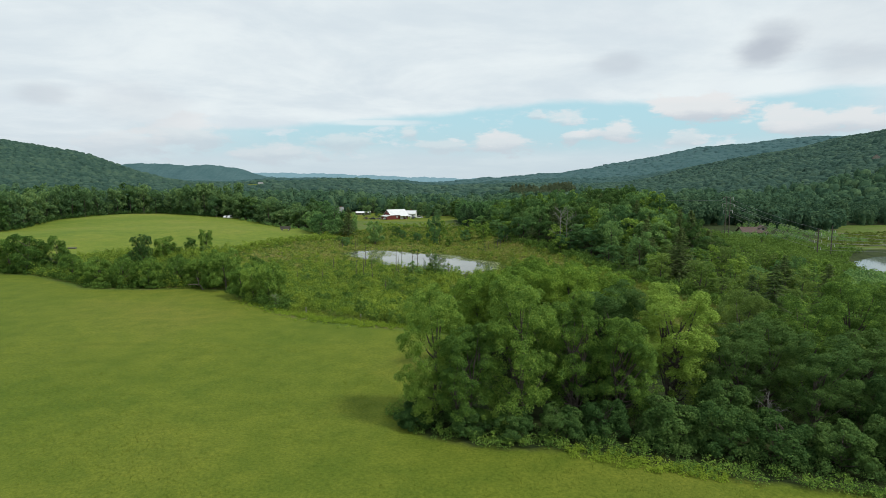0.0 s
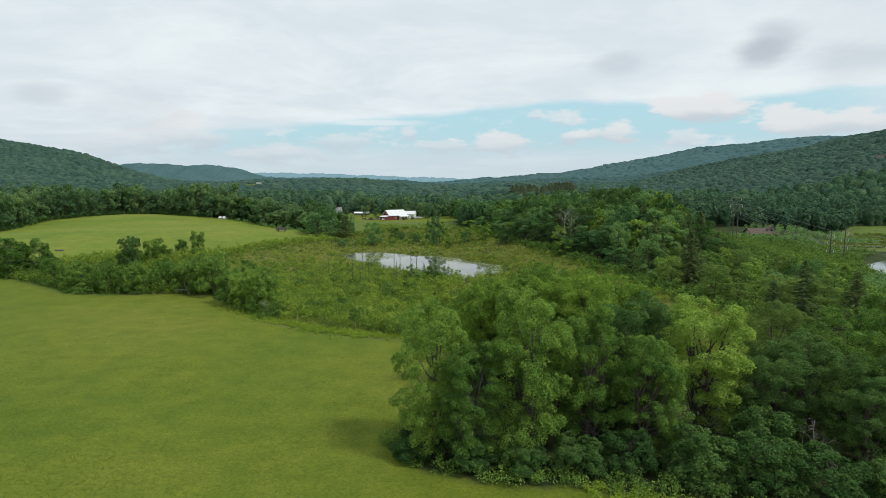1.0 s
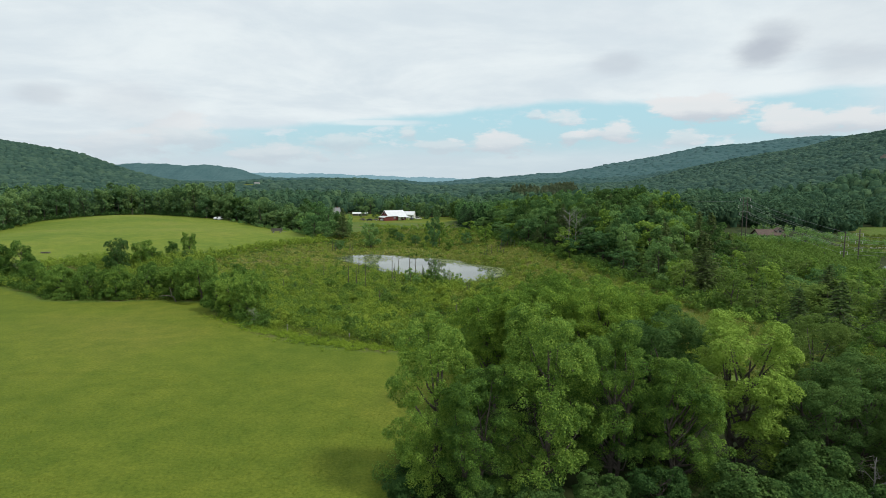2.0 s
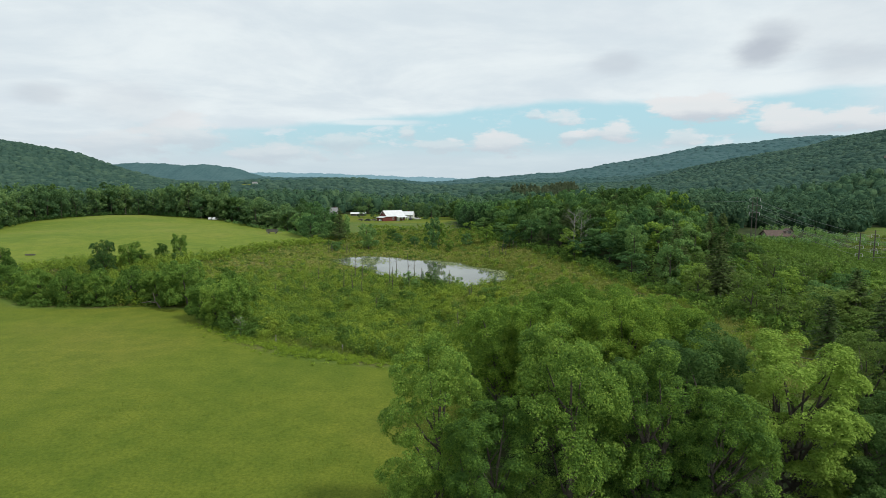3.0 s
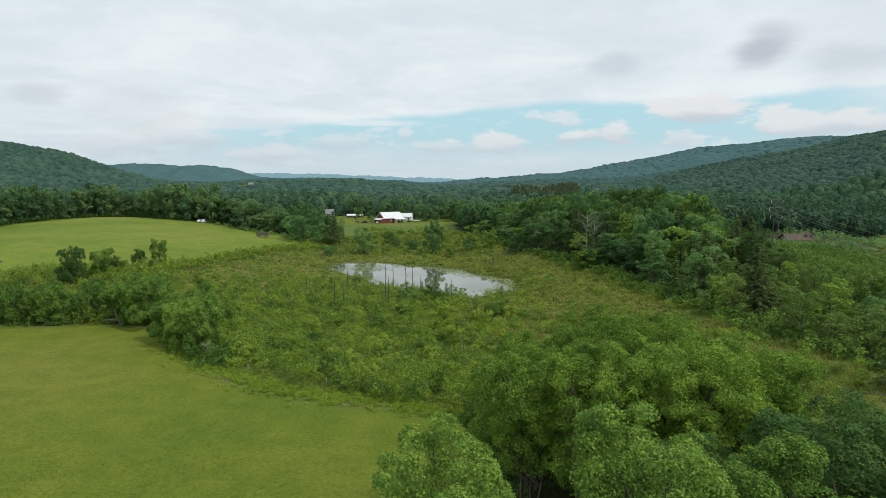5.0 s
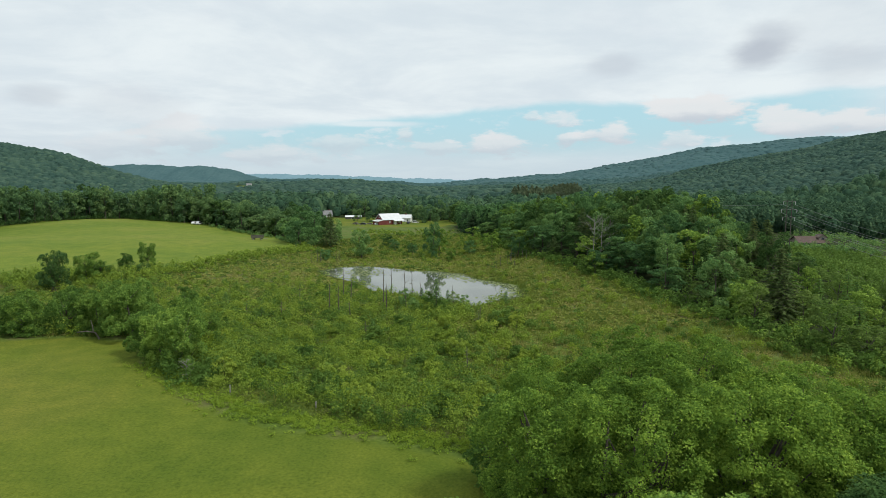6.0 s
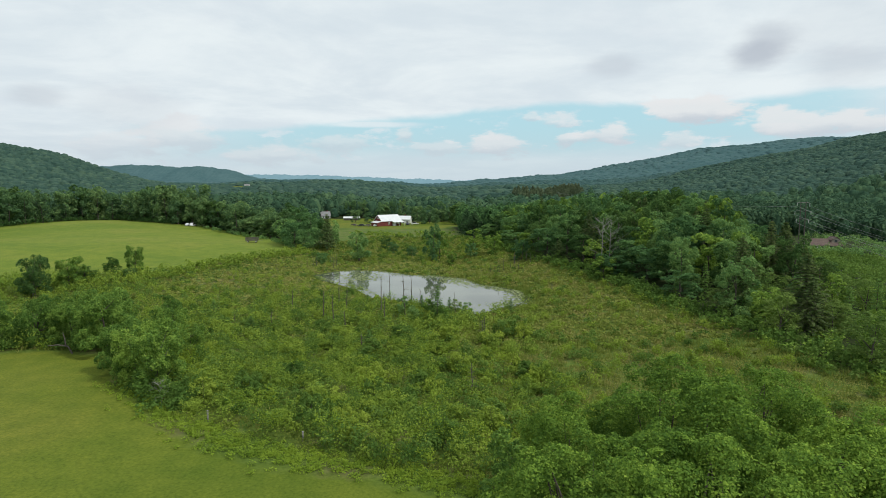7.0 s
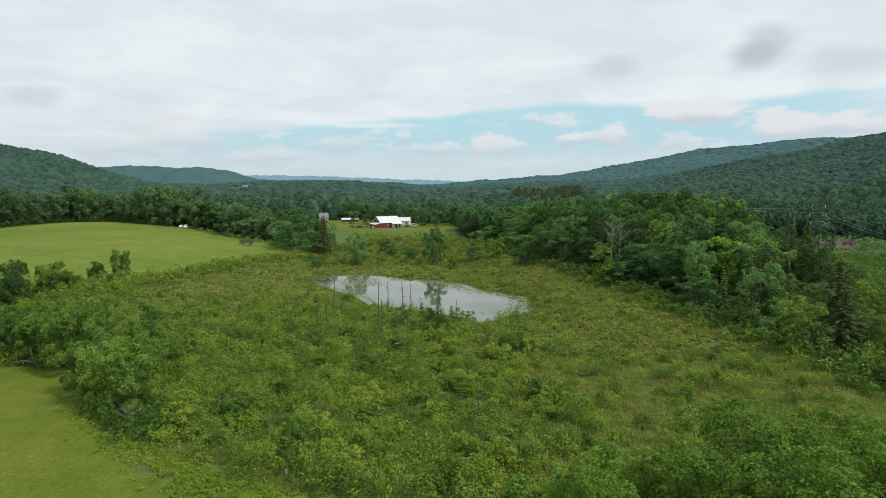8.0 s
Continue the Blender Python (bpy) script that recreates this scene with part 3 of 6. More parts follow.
def make(kind, made, mats):
    """Meshes of a trunk and a crown, ready to be shared."""
    out = []
    for nm, arrays, mat in zip(("trunk", "crown"), made, mats):
        if arrays is None:
            out.append(None)
            continue
        me = mesh_of(kind + "_" + nm, *arrays)
        me.materials.append(mat)
        out.append(me)
    return out


RNG = np.random.default_rng(7)

# ---- grove beside the meadow: large trees close to the flight ----
NEAR = []
for k in range(8):
    h0, r0 = 14.5, (4.1, 3.3, 4.3, 3.9, 4.5, 3.6, 4.4, 4.3)[k]
    # variant 5: darker leaf colour stands in for shade within the grove
    mats = (BARK, (LEAF, LEAF, LEAF, LEAF, LEAF_PALE, LEAF_DARK, LEAF_SUNNY, LEAF_SUNNY)[k])
    big = r0 > 3.8
    NEAR.append((make("near_tree", broadleaf(RNG, h0, r0, (0.0, 0.10, 0.0, 0.05, 0.08, 0.0, 0.42, 0.0)[k], 62000 if big else 48000, 0.142 if big else 0.138, 22 if big else 18, 15, 0.15 if big else 0.165,
                                             6, 14, (1, 2, 1, 2, 1, 2, 3, 1)[k], (0.36, 0.55, 0.40, 0.30, 0.5, 0.42, 0.5, 0.4)[k], 0.5, 0.6, 0.6), mats), mats, h0, r0))
GROVE = [  # x, y, height, radius, variant
    (-1.0, 62.5, 14.8, 3.8, 0), (2.4, 60.0, 11.2, 3.2, 3), (8.4, 61.0, 15.8, 4.4, 2), (14.0, 62.3, 13.8, 3.0, 1), (19.2, 67.0, 14.3, 4.3, 5), (19.4, 60.8, 11.6, 3.2, 3),
    (26.0, 63.5, 14.6, 4.0, 1), (31.5, 62.0, 10.2, 3.6, 5), (38.0, 72.5, 12.2, 4.0, 4), (42.0, 66.5, 12.8, 4.2, 2), (50.0, 69.5, 14.2, 4.6, 0), (38.5, 57.5, 10.4, 3.6, 5),
    (46.5, 62.0, 9.6, 3.8, 5), (36.5, 64.0, 11.0, 3.4, 5), (57.0, 66.0, 13.0, 4.6, 2), (13.0, 70.0, 10.8, 3.4, 5),
    (5.4, 79.0, 13.0, 4.2, 6), (10.0, 75.8, 14.4, 4.3, 6), (12.2, 81.0, 14.9, 4.6, 7), (16.2, 76.0, 14.9, 4.5, 6), (21.8, 79.0, 14.2, 4.4, 6), (22.8, 71.0, 12.2, 3.8, 5),
    (55.0, 77.0, 12.0, 4.4, 0), (7.0, 88.0, 12.4, 3.8, 7), (12.5, 88.0, 14.4, 4.4, 7), (18.5, 88.5, 13.8, 4.3, 6), (23.0, 86.0, 11.6, 3.8, 7)]
for x, y, h, r, k in GROVE:
    r, h = r * 1.05, h + 0.3
    meshes, mats, h0, r0 = NEAR[k]
    s = r / r0
    kind = ("tall green maple tree in full leaf at the meadow edge", "slender ash tree with open airy foliage in the grove", "broad rounded tree with dense deep green leaves",
            "bright green cottonwood tree with layered leafy limbs", "yellow-green willow tree with a pale loose crown", "narrow grove tree with deep green leaves darkened for shade", "umbrella-crowned tree on several bare leaning stems", "sunlit yellow-green maple tree with a full crown")[k]
    tree_at("grove_tree", meshes, mats, stand(x, y, RNG.uniform(0, 360), s, h / h0 / s), kind, "tree", "grove trees")
SHRUB_BIG = []
for k in range(3):
    # shade around these shrubs is put into their dark leaf colour
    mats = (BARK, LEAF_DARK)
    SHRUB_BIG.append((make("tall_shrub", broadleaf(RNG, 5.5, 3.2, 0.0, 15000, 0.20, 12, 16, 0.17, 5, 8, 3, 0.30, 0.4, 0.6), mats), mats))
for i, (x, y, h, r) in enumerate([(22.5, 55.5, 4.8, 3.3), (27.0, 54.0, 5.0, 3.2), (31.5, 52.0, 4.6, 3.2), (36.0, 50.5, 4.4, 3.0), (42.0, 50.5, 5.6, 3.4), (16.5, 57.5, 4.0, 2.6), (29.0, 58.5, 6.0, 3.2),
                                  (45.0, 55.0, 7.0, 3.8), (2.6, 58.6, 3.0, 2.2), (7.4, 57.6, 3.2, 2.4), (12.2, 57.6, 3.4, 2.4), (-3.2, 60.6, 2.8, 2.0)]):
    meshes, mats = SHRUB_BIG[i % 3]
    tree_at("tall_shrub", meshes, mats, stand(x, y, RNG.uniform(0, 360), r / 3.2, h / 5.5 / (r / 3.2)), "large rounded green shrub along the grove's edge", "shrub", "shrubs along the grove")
# ---- middle-distance trees ----
MID = {}
for nm, h0, r0, low, n, size, mat, count in (("round", 13, 4.4, 0.0, 5200, 0.42, LEAF_WOOD, 4), ("tall", 15, 4.0, 0.05, 5000, 0.42, LEAF_WOOD, 3), ("dark", 14, 4.5, 0.0, 5200, 0.42, LEAF_DARK, 3),
                                             ("bright", 11, 3.6, 0.0, 3600, 0.42, LEAF, 3), ("airy", 11, 3.2, 0.06, 2300, 0.36, LEAF_PALE, 3), ("low", 9, 4.6, 0.0, 3400, 0.48, LEAF_WOOD, 4), ("bush", 6, 3.4, 0.0, 2600, 0.40, SHRUB_DEEP, 3), ("pale_bush", 6, 3.4, 0.0, 2600, 0.38, SHRUB, 3), ("far", 15, 5.2, 0.0, 2800, 0.62, LEAF_FAR, 5), ("far_dark", 16, 4.8, 0.0, 2500, 0.66, LEAF_DARK, 3)):
    MID[nm] = [(make("mid_tree", broadleaf(RNG, h0, r0, low, n, size, 10 + 2 * (k % 2), 7, 0.22, 4 if size < 0.6 else 3, 4, 1, (0.42, 0.55, 0.34, 0.5, 0.45)[k], 0.40, 0.55), (BARK, mat)), (BARK, mat), h0, r0) for k in range(count)]
CON_L = [(make("larch", conifer(RNG, 8, 2.4, 1300, 0.32, 0.08, 0.05), (BARK, LARCH)), (BARK, LARCH), 8, 2.4) for _ in range(2)]
PINE_DARK = foliage("white_pine_needles", (0.040, 0.086, 0.040), (0.064, 0.122, 0.054), (0.098, 0.162, 0.068), 0.35)
CON_P = [(make("pine", conifer(RNG, 13, 4.6, 4200, 0.42, 0.05, 0.02), (BARK, PINE_DARK)), (BARK, PINE_DARK), 13, 4.6) for _ in range(2)]
CON_RUST = [(make("pine", conifer(RNG, 13, 4.0, 3200, 0.95, 0.05, 0.02), (BARK, PINE_BROWN)), (BARK, PINE_BROWN), 13, 4.0) for _ in range(2)]
CON = [(make("conifer", conifer(RNG, 13, 3.0, 4600, 0.34), (BARK, NEEDLE)), (BARK, NEEDLE), 13, 3.0) for _ in range(3)]
WORDS = {"round": "rounded green broadleaf tree in the wood", "tall": "tall slim broadleaf tree in the wood", "dark": "dark green forest tree at the field's edge", "bright": "light green young tree beside the marsh", "airy": "pale feathery young tree with thin foliage in the wood", "low": "rounded low tree at the field's edge", "far": "rounded green tree on the valley floor", "far_dark": "dark green forest tree behind the upper field"}


def mid_tree(nm, x, y, h, r, label="", group="", name="broadleaf_tree"):
    meshes, mats, h0, r0 = MID[nm][RNG.integers(len(MID[nm]))]
    s = r / r0
    return tree_at(name, meshes, mats, stand(x, y, RNG.uniform(0, 360), s, h / h0 / s), label or WORDS[nm], "shrub" if "shrub" in name else "tree", group)


def fir(x, y, h, r, label="dark spruce tree with drooping branches", name="spruce_tree", stock=CON):
    meshes, mats, h0, r0 = stock[RNG.integers(len(stock))]
    s = r / r0
    return tree_at(name, meshes, mats, stand(x, y, RNG.uniform(0, 360), s, h / h0 / s), label, "tree")


for x, y, h, r in ((4.8, 98.3, 6.8, 2.5), (3.0, 92.0, 5.0, 2.2)):
    mid_tree("bright", x, y, h, r, "young light green tree at the corner of the grove")
HEDGE_TREE = []
for k in range(4):
    mats = (BARK, (LEAF_HEDGE, LEAF_HEDGE, LEAF, LEAF_DARK)[k])
    HEDGE_TREE.append((make("hedge_tree", broadleaf(RNG, 8, 3.6, 0.02, 13000, 0.225, 12, 11, 0.19, 5, 8, 1 + k % 2, (0.42, 0.55, 0.48, 0.4)[k], 0.4, 0.6), mats), mats))


def dense_tree(k, x, y, h, r, label, group=""):
    meshes, mats = HEDGE_TREE[k]
    return tree_at("broadleaf_tree", meshes, mats, stand(x, y, RNG.uniform(0, 360), r / 3.6, h / 8 / (r / 3.6)), label, "tree", group)


# hedgerow between the meadow and the marsh, and lone trees by the upper field
HEDGE = [(-37.5, 124.5, 7.8, 3.6), (-42, 128, 7.0, 3.2), (-46, 132, 6.8, 3.0), (-53, 141, 9.0, 4.0), (-57.5, 145, 8.8, 3.8), (-62, 147, 7.2, 3.4), (-67, 146.5, 7.4, 3.4), (-73, 143.5, 6.8, 3.4), (-79, 143.5, 7.2, 3.2),
         (-86, 144.5, 6.2, 3.2), (-92, 150, 6.0, 3.2), (-100, 156, 6.2, 3.2), (-60, 156, 7.2, 3.4), (-50, 155, 6.6, 3.0), (-70, 157, 6.5, 3.2), (-46, 147, 6.0, 2.8), (-40, 140, 5.0, 2.4)]
for x, y, h, r in HEDGE:
    dense_tree(RNG.integers(3), x, y, h * 1.12, r * 1.05, "leafy green hedgerow tree at the meadow's edge", "hedgerow trees")
for x, y, h, r, nm in ((-101.5, 195.5, 10.2, 4.0, "dark"), (-97.5, 203, 8.0, 3.7, "round"), (-97, 209, 4.2, 3.0, "low"), (-90.3, 222, 7.4, 2.7, "round"), (-93.5, 215.5, 5.0, 2.4, "low"), (-87, 213, 2.6, 2.0, "dark"), (-119, 166, 11.4, 5.8, "low"), (-127, 170, 10.4, 5.4, "low"),
                       (-113, 170, 11.0, 3.8, "low")):
    dense_tree({"low": 0, "round": 2, "dark": 3}[nm], x, y, h, r, "lone spreading tree between marsh and upper field")
# thicket and trees between pond and farmyard
for x, y, h, r, nm in ((-30.5, 262, 10.6, 4.4, "round"), (-43, 258, 4.0, 2.4, "low"), (-20, 285, 5.0, 2.4, "round"), (-12, 275, 4.2, 2.2, "low"), (3, 252, 4.5, 2.2, "bright"), (-24, 300, 5.5, 2.6, "dark"), (10, 262, 5.5, 2.6, "round"), (-4, 262, 13.2, 3.6, "round"), (-1.5, 266, 10.5, 3.0, "bright"), (-54, 296, 14, 5.6, "round"), (-62, 308, 16, 6.0, "round"), (-70, 330, 13, 5.2, "dark"), (12, 285, 8, 3.4, "bright"), (18, 262, 7.5, 3.2, "bright"),
                       (25, 240, 7, 3.0, "round"), (-6, 300, 6, 2.8, "bright"), (-82, 345, 12, 5.0, "round"), (-96, 358, 12, 5.0, "round"), (-112, 372, 13, 5.0, "dark")):
    mid_tree(nm, x, y, h, r, "green tree in the scrub behind the pond")
fir(-46, 284, 15, 5.4)
for x, y, h, r in ((-61, 291, 10.5, 5.6), (-53, 284, 9.0, 5.0), (-66, 300, 11, 5.6), (-48, 300, 11, 5.0)):
    mid_tree("low", x, y, h, r, "broad leafy tree standing full to the ground beside the field")
for x, y, h, r in ((16, 344, 13, 6.5), (22, 336, 14, 7.0), (13, 356, 14, 6.5), (24, 352, 15, 7.0), (20, 366, 15, 7.0), (29, 324, 14, 7.0)):
    fir(x, y, h, r, "broad dark white pine with layered branches", "pine_tree", CON_P)


def scatter(poly, step, jitter=0.42):
    xs0, ys0 = [p[0] for p in poly], [p[1] for p in poly]
    gx, gy = np.meshgrid(np.arange(min(xs0), max(xs0), step), np.arange(min(ys0), max(ys0), step))
    gx = (gx + RNG.uniform(-jitter, jitter, gx.shape) * step).ravel()
    gy = (gy + RNG.uniform(-jitter, jitter, gy.shape) * step).ravel()
    return gx, gy, inside(gx, gy, poly)


# the wood on the knoll: single trees along its face, the rest as one mass
gx, gy, dd = scatter(WOOD, 7.0)
rest_x, rest_y = [], []
count = 0
CLEAR_HOUSE = [(116, 255), (175, 262), (172, 300), (128, 300)]
for x, y, d in zip(gx, gy, dd):
    if d < 1.0 or inside(x, y, CLEAR_HOUSE) > 0 or (x > 0.68 * y and y < 250):
        continue
    young = y < 178 and x > 55
    if young or (d < 40 and y < 335 and x < 150 and count < 260):
        count += not young
        q = RNG.random()
        edge = smoothstep(d, 0, 14)
        tall = 7.0 + 5.8 * edge + RNG.uniform(-2.6, 3.4)
        if young:
            tall = RNG.uniform(4.6, 8.4)
            if q < 0.24:
                fir(x, y, tall + 0.8, 2.6, "slim pale green larch with soft thin branches", "larch_tree", CON_L)
            else:
                mid_tree("airy" if q < 0.62 else "bright" if q < 0.86 else "round", x, y, tall, RNG.uniform(2.4, 3.6), group="trees of the wood", name="forest_tree")
        elif q < 0.07:
            fir(x, y, tall + 1.0, 4.4)
        else:
            mid_tree("round" if q < 0.50 else "tall" if q < 0.66 else "bright" if q < 0.80 else "dark", x, y, tall, RNG.uniform(3.6, 5.6), group="trees of the wood", name="forest_tree")
    else:
        rest_x.append(x)
        rest_y.append(y)
for x, y, h, r in ((57.3, 165, 15.5, 5.6), (62, 152, 14, 6.0), (66.0, 200, 17.0, 5.5), (80.5, 190, 15, 5.6), (60.5, 148, 10.0, 4.2), (73, 124, 10.5, 4.4), (58, 108.5, 9.4, 3.8), (69, 103.5, 11.6, 4.2), (50, 87, 13.6, 4.4)):
    fir(x, y, h, r)


def forest(name, x, y, h, r, k, size, mat, label, core=True):
    """Many crowns in one mass: lobed shells of leaf clumps over a dark heart."""
    n = len(x)
    z = height(x, y)
    d = unit(RNG.normal(0, 1, (n, k, 3)) + np.array([0, 0, 0.25]))
    d[..., 2] = np.where(d[..., 2] < -0.8, -d[..., 2], d[..., 2])
    lobe = unit(RNG.normal(0, 1, (n, 18, 3)) + np.array([0, 0, 0.35]))
    face = np.einsum("nki,nli->nkl", d, lobe)
    near = np.max(face, -1)
    knob = np.take_along_axis(lobe, np.argmax(face, -1)[..., None], 1)
    rad = 0.64 + 0.42 * near ** 14 + RNG.uniform(-0.06, 0.06, (n, k))
    semi = np.stack([r, r, h * 0.50], -1)[:, None]
    mid = np.stack([x, y, z + h * 0.46], -1)[:, None]
    at = (mid + d * rad[..., None] * semi).reshape(-1, 3)
    out = unit(d / semi + (d - 0.8 * knob) * 0.25).reshape(-1, 3)      # each knob of leaves is rounded in itself
    s = np.repeat(np.broadcast_to(size, (n,)), k)[:, None]
    nor = unit(out + RNG.normal(0, 0.32, at.shape) + [0, 0, 0.2])
    tan = unit(np.cross(nor, RNG.normal(0, 1, at.shape)))
    bit = np.cross(nor, tan)
    sc = s * RNG.uniform(0.7, 1.35, (len(at), 1))
    v = np.stack([at - tan * sc * 0.6 - bit * sc * 0.4, at + tan * sc * 0.6 - bit * sc * 0.3, at + bit * sc * 0.75], 1).reshape(-1, 3)
    f = np.arange(len(v)).reshape(-1, 3)
    if core:
        ang = np.linspace(0, 2 * np.pi, 5, endpoint=False)
        ring = np.concatenate([np.stack([np.cos(ang) * c, np.sin(ang) * c, np.full(5, zz)], -1) for c, zz in ((0.32, -1.0), (0.50, 0.10))] + [np.array([[0, 0, 0.54]])])
        cv = (mid + ring[None] * semi).reshape(-1, 3)
        cf = []
        for i in range(5):
            j = (i + 1) % 5
            cf += [(i, j, 5 + j), (i, 5 + j, 5 + i), (5 + i, 5 + j, 10)]
        cf = (np.array(cf)[None] + 11 * np.arange(n)[:, None, None]).reshape(-1, 3) + len(v)
        v, f = np.concatenate([v, cv]), np.concatenate([f, cf])
    me = mesh_of(name, v, f)
    me.materials.append(mat)
    return tagged(new(name, me), label, "trees", kind="stuff")


def crowns(name, x, y, h, r, mat, label, sides=7):
    """Far-off tree crowns in one mass: rounded, uneven domes standing close together."""
    n = len(x)
    z = height(x, y)
    ang = np.linspace(0, 2 * np.pi, sides, endpoint=False)
    prof = ((0.85, 0.10), (1.02, 0.55), (0.62, 0.89)) if sides > 6 else ((1.12, 0.10), (0.80, 0.78))
    ring = np.stack([np.stack([np.cos(ang) * c, np.sin(ang) * c, np.full(sides, q)], -1) for i, (c, q) in enumerate(prof)]).reshape(1, -1, 3)
    ring = np.repeat(np.concatenate([ring, [[[0, 0, 1.0]]]], 1), n, 0)
    m = ring.shape[1]
    ring[..., :2] *= RNG.uniform(0.78, 1.25, (n, m, 1))
    ring[..., 2] *= RNG.uniform(0.94, 1.06, (n, m))
    v = np.stack([x, y, z], -1)[:, None] + ring * np.stack([r, r, h], -1)[:, None]
    f = []
    for k in range(len(prof) - 1):
        for i in range(sides):
            a, b = k * sides + i, k * sides + (i + 1) % sides
            f += [(a, b, b + sides), (a, b + sides, a + sides)]
    f += [((len(prof) - 1) * sides + i, (len(prof) - 1) * sides + (i + 1) % sides, m - 1) for i in range(sides)]
    f = (np.array(f)[None] + m * np.arange(n)[:, None, None]).reshape(-1, 3)
    me = mesh_of(name, v.reshape(-1, 3), f)
    me.polygons.foreach_set("use_smooth", np.ones(len(f), bool))
    me.materials.append(mat)
    return tagged(new(name, me), label, "trees", kind="stuff")


rest_x, rest_y = np.array(rest_x), np.array(rest_y)
forest("wood_interior", rest_x, rest_y, RNG.uniform(11.5, 16.5, len(rest_x)), RNG.uniform(4.0, 5.8, len(rest_x)), 540, 0.84, LEAF_WOOD, "dense green broadleaf wood on a low knoll")


def land_free(x, y, margin=2.0):
    d = np.maximum.reduce([inside(x, y, p) for p in (MEADOW, UPPER, MARSH, YARD, STRIP, POND_EAST, WOOD, CLEAR_HOUSE, CLEARING, FAR_FIELD, HILL_FIELD)])
    return d < -margin, -d


def band(y0, y1, step, left, right):
    ys = np.arange(y0, y1, step)
    out = []
    for yy in ys:
        xs = np.arange(left(yy), right(yy), step)
        out.append(np.stack([xs + RNG.uniform(-0.6, 0.6, len(xs)) * step, yy + RNG.uniform(-0.6, 0.6, len(xs)) * step], 1))
    p = np.concatenate(out)
    ok, gap = land_free(p[:, 0], p[:, 1])
    # no trees along the camera's line of view to the white house
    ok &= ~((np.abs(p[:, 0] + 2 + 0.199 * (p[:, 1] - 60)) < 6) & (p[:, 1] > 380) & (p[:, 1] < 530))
    return p[ok].T, gap[ok]


def wide(y):
    return 0.81 * y + 35


# tree line behind the upper field, tree by tree
line = [(-224, 296), (-237, 358), (-226, 398), (-201, 422), (-170, 393), (-137, 375), (-101, 349), (-78, 326)]
for (x0, y0), (x1, y1) in zip(line, line[1:]):
    n = int(math.hypot(x1 - x0, y1 - y0) / 8.5)
    for i in range(n):
        f = (i + RNG.uniform(0.2, 0.8)) / n
        nx, ny = -(y1 - y0), x1 - x0
        q = math.hypot(nx, ny)
        for off in (3.5, 9.5):
            x, y = x0 + f * (x1 - x0) + nx / q * off, y0 + f * (y1 - y0) + ny / q * off
            tall = (18.0 if x0 < -160 else 13.0) + RNG.uniform(-3, 3) + off * 0.15
            mid_tree("far_dark" if RNG.random() < 0.2 else "far", x, y, tall, RNG.uniform(5.4, 7.6), group="trees behind the upper field")
(x, y), gap = band(190, 330, 7.5, lambda q: -wide(q), lambda q: -205.0)
x, y = x[gap > 12], y[gap > 12]
forest("west_wood", x, y, RNG.uniform(13, 20, len(x)), RNG.uniform(4.4, 6.2, len(x)), 520, 0.8, LEAF_DARK, "dark green broadleaf wood behind the upper field")
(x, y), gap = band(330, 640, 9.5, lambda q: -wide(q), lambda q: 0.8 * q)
for i in np.flatnonzero((gap < 12) & (y < 540) & (np.abs(x + 20) < 130)):
    mid_tree("far" if RNG.random() < 0.75 else "far_dark", x[i], y[i], RNG.uniform(9, 17), RNG.uniform(4.2, 6.0), group="trees round the farm")
back = ~((gap < 12) & (y < 540) & (np.abs(x + 20) < 130)) & ~((gap < 12) & (x < -70) & (y < 440))
x, y = x[back], y[back]
close_by = y < 440
forest("valley_edge_wood", x[close_by], y[close_by], RNG.uniform(10, 17, close_by.sum()), RNG.uniform(4.0, 6.6, close_by.sum()), 300, 0.85, VALLEY, "dark green wood beyond the knoll and the farm")
x, y = x[~close_by], y[~close_by]
tall, wide_r = RNG.uniform(8, 18, len(x)), RNG.uniform(3.6, 7.6, len(x))
crowns("valley_wood", x, y, tall * 0.92, wide_r * 0.84, VALLEY, "broad valley wood of mixed green trees", 8)
forest("valley_canopy", x, y, tall * 1.04, wide_r * 1.06, 76, 1.3, VALLEY, "leafy tops of the valley wood", False)
(x, y), gap = band(110, 330, 8.0, lambda q: 130.0 if q > 302 else 0.80 * q + 36, lambda q: wide(q))
forest("east_wood", x, y, RNG.uniform(9, 15, len(x)), RNG.uniform(4.4, 6.2, len(x)), 260, 1.0, VALLEY, "green trees beyond the eastern pond")
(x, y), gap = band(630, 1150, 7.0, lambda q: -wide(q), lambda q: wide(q))


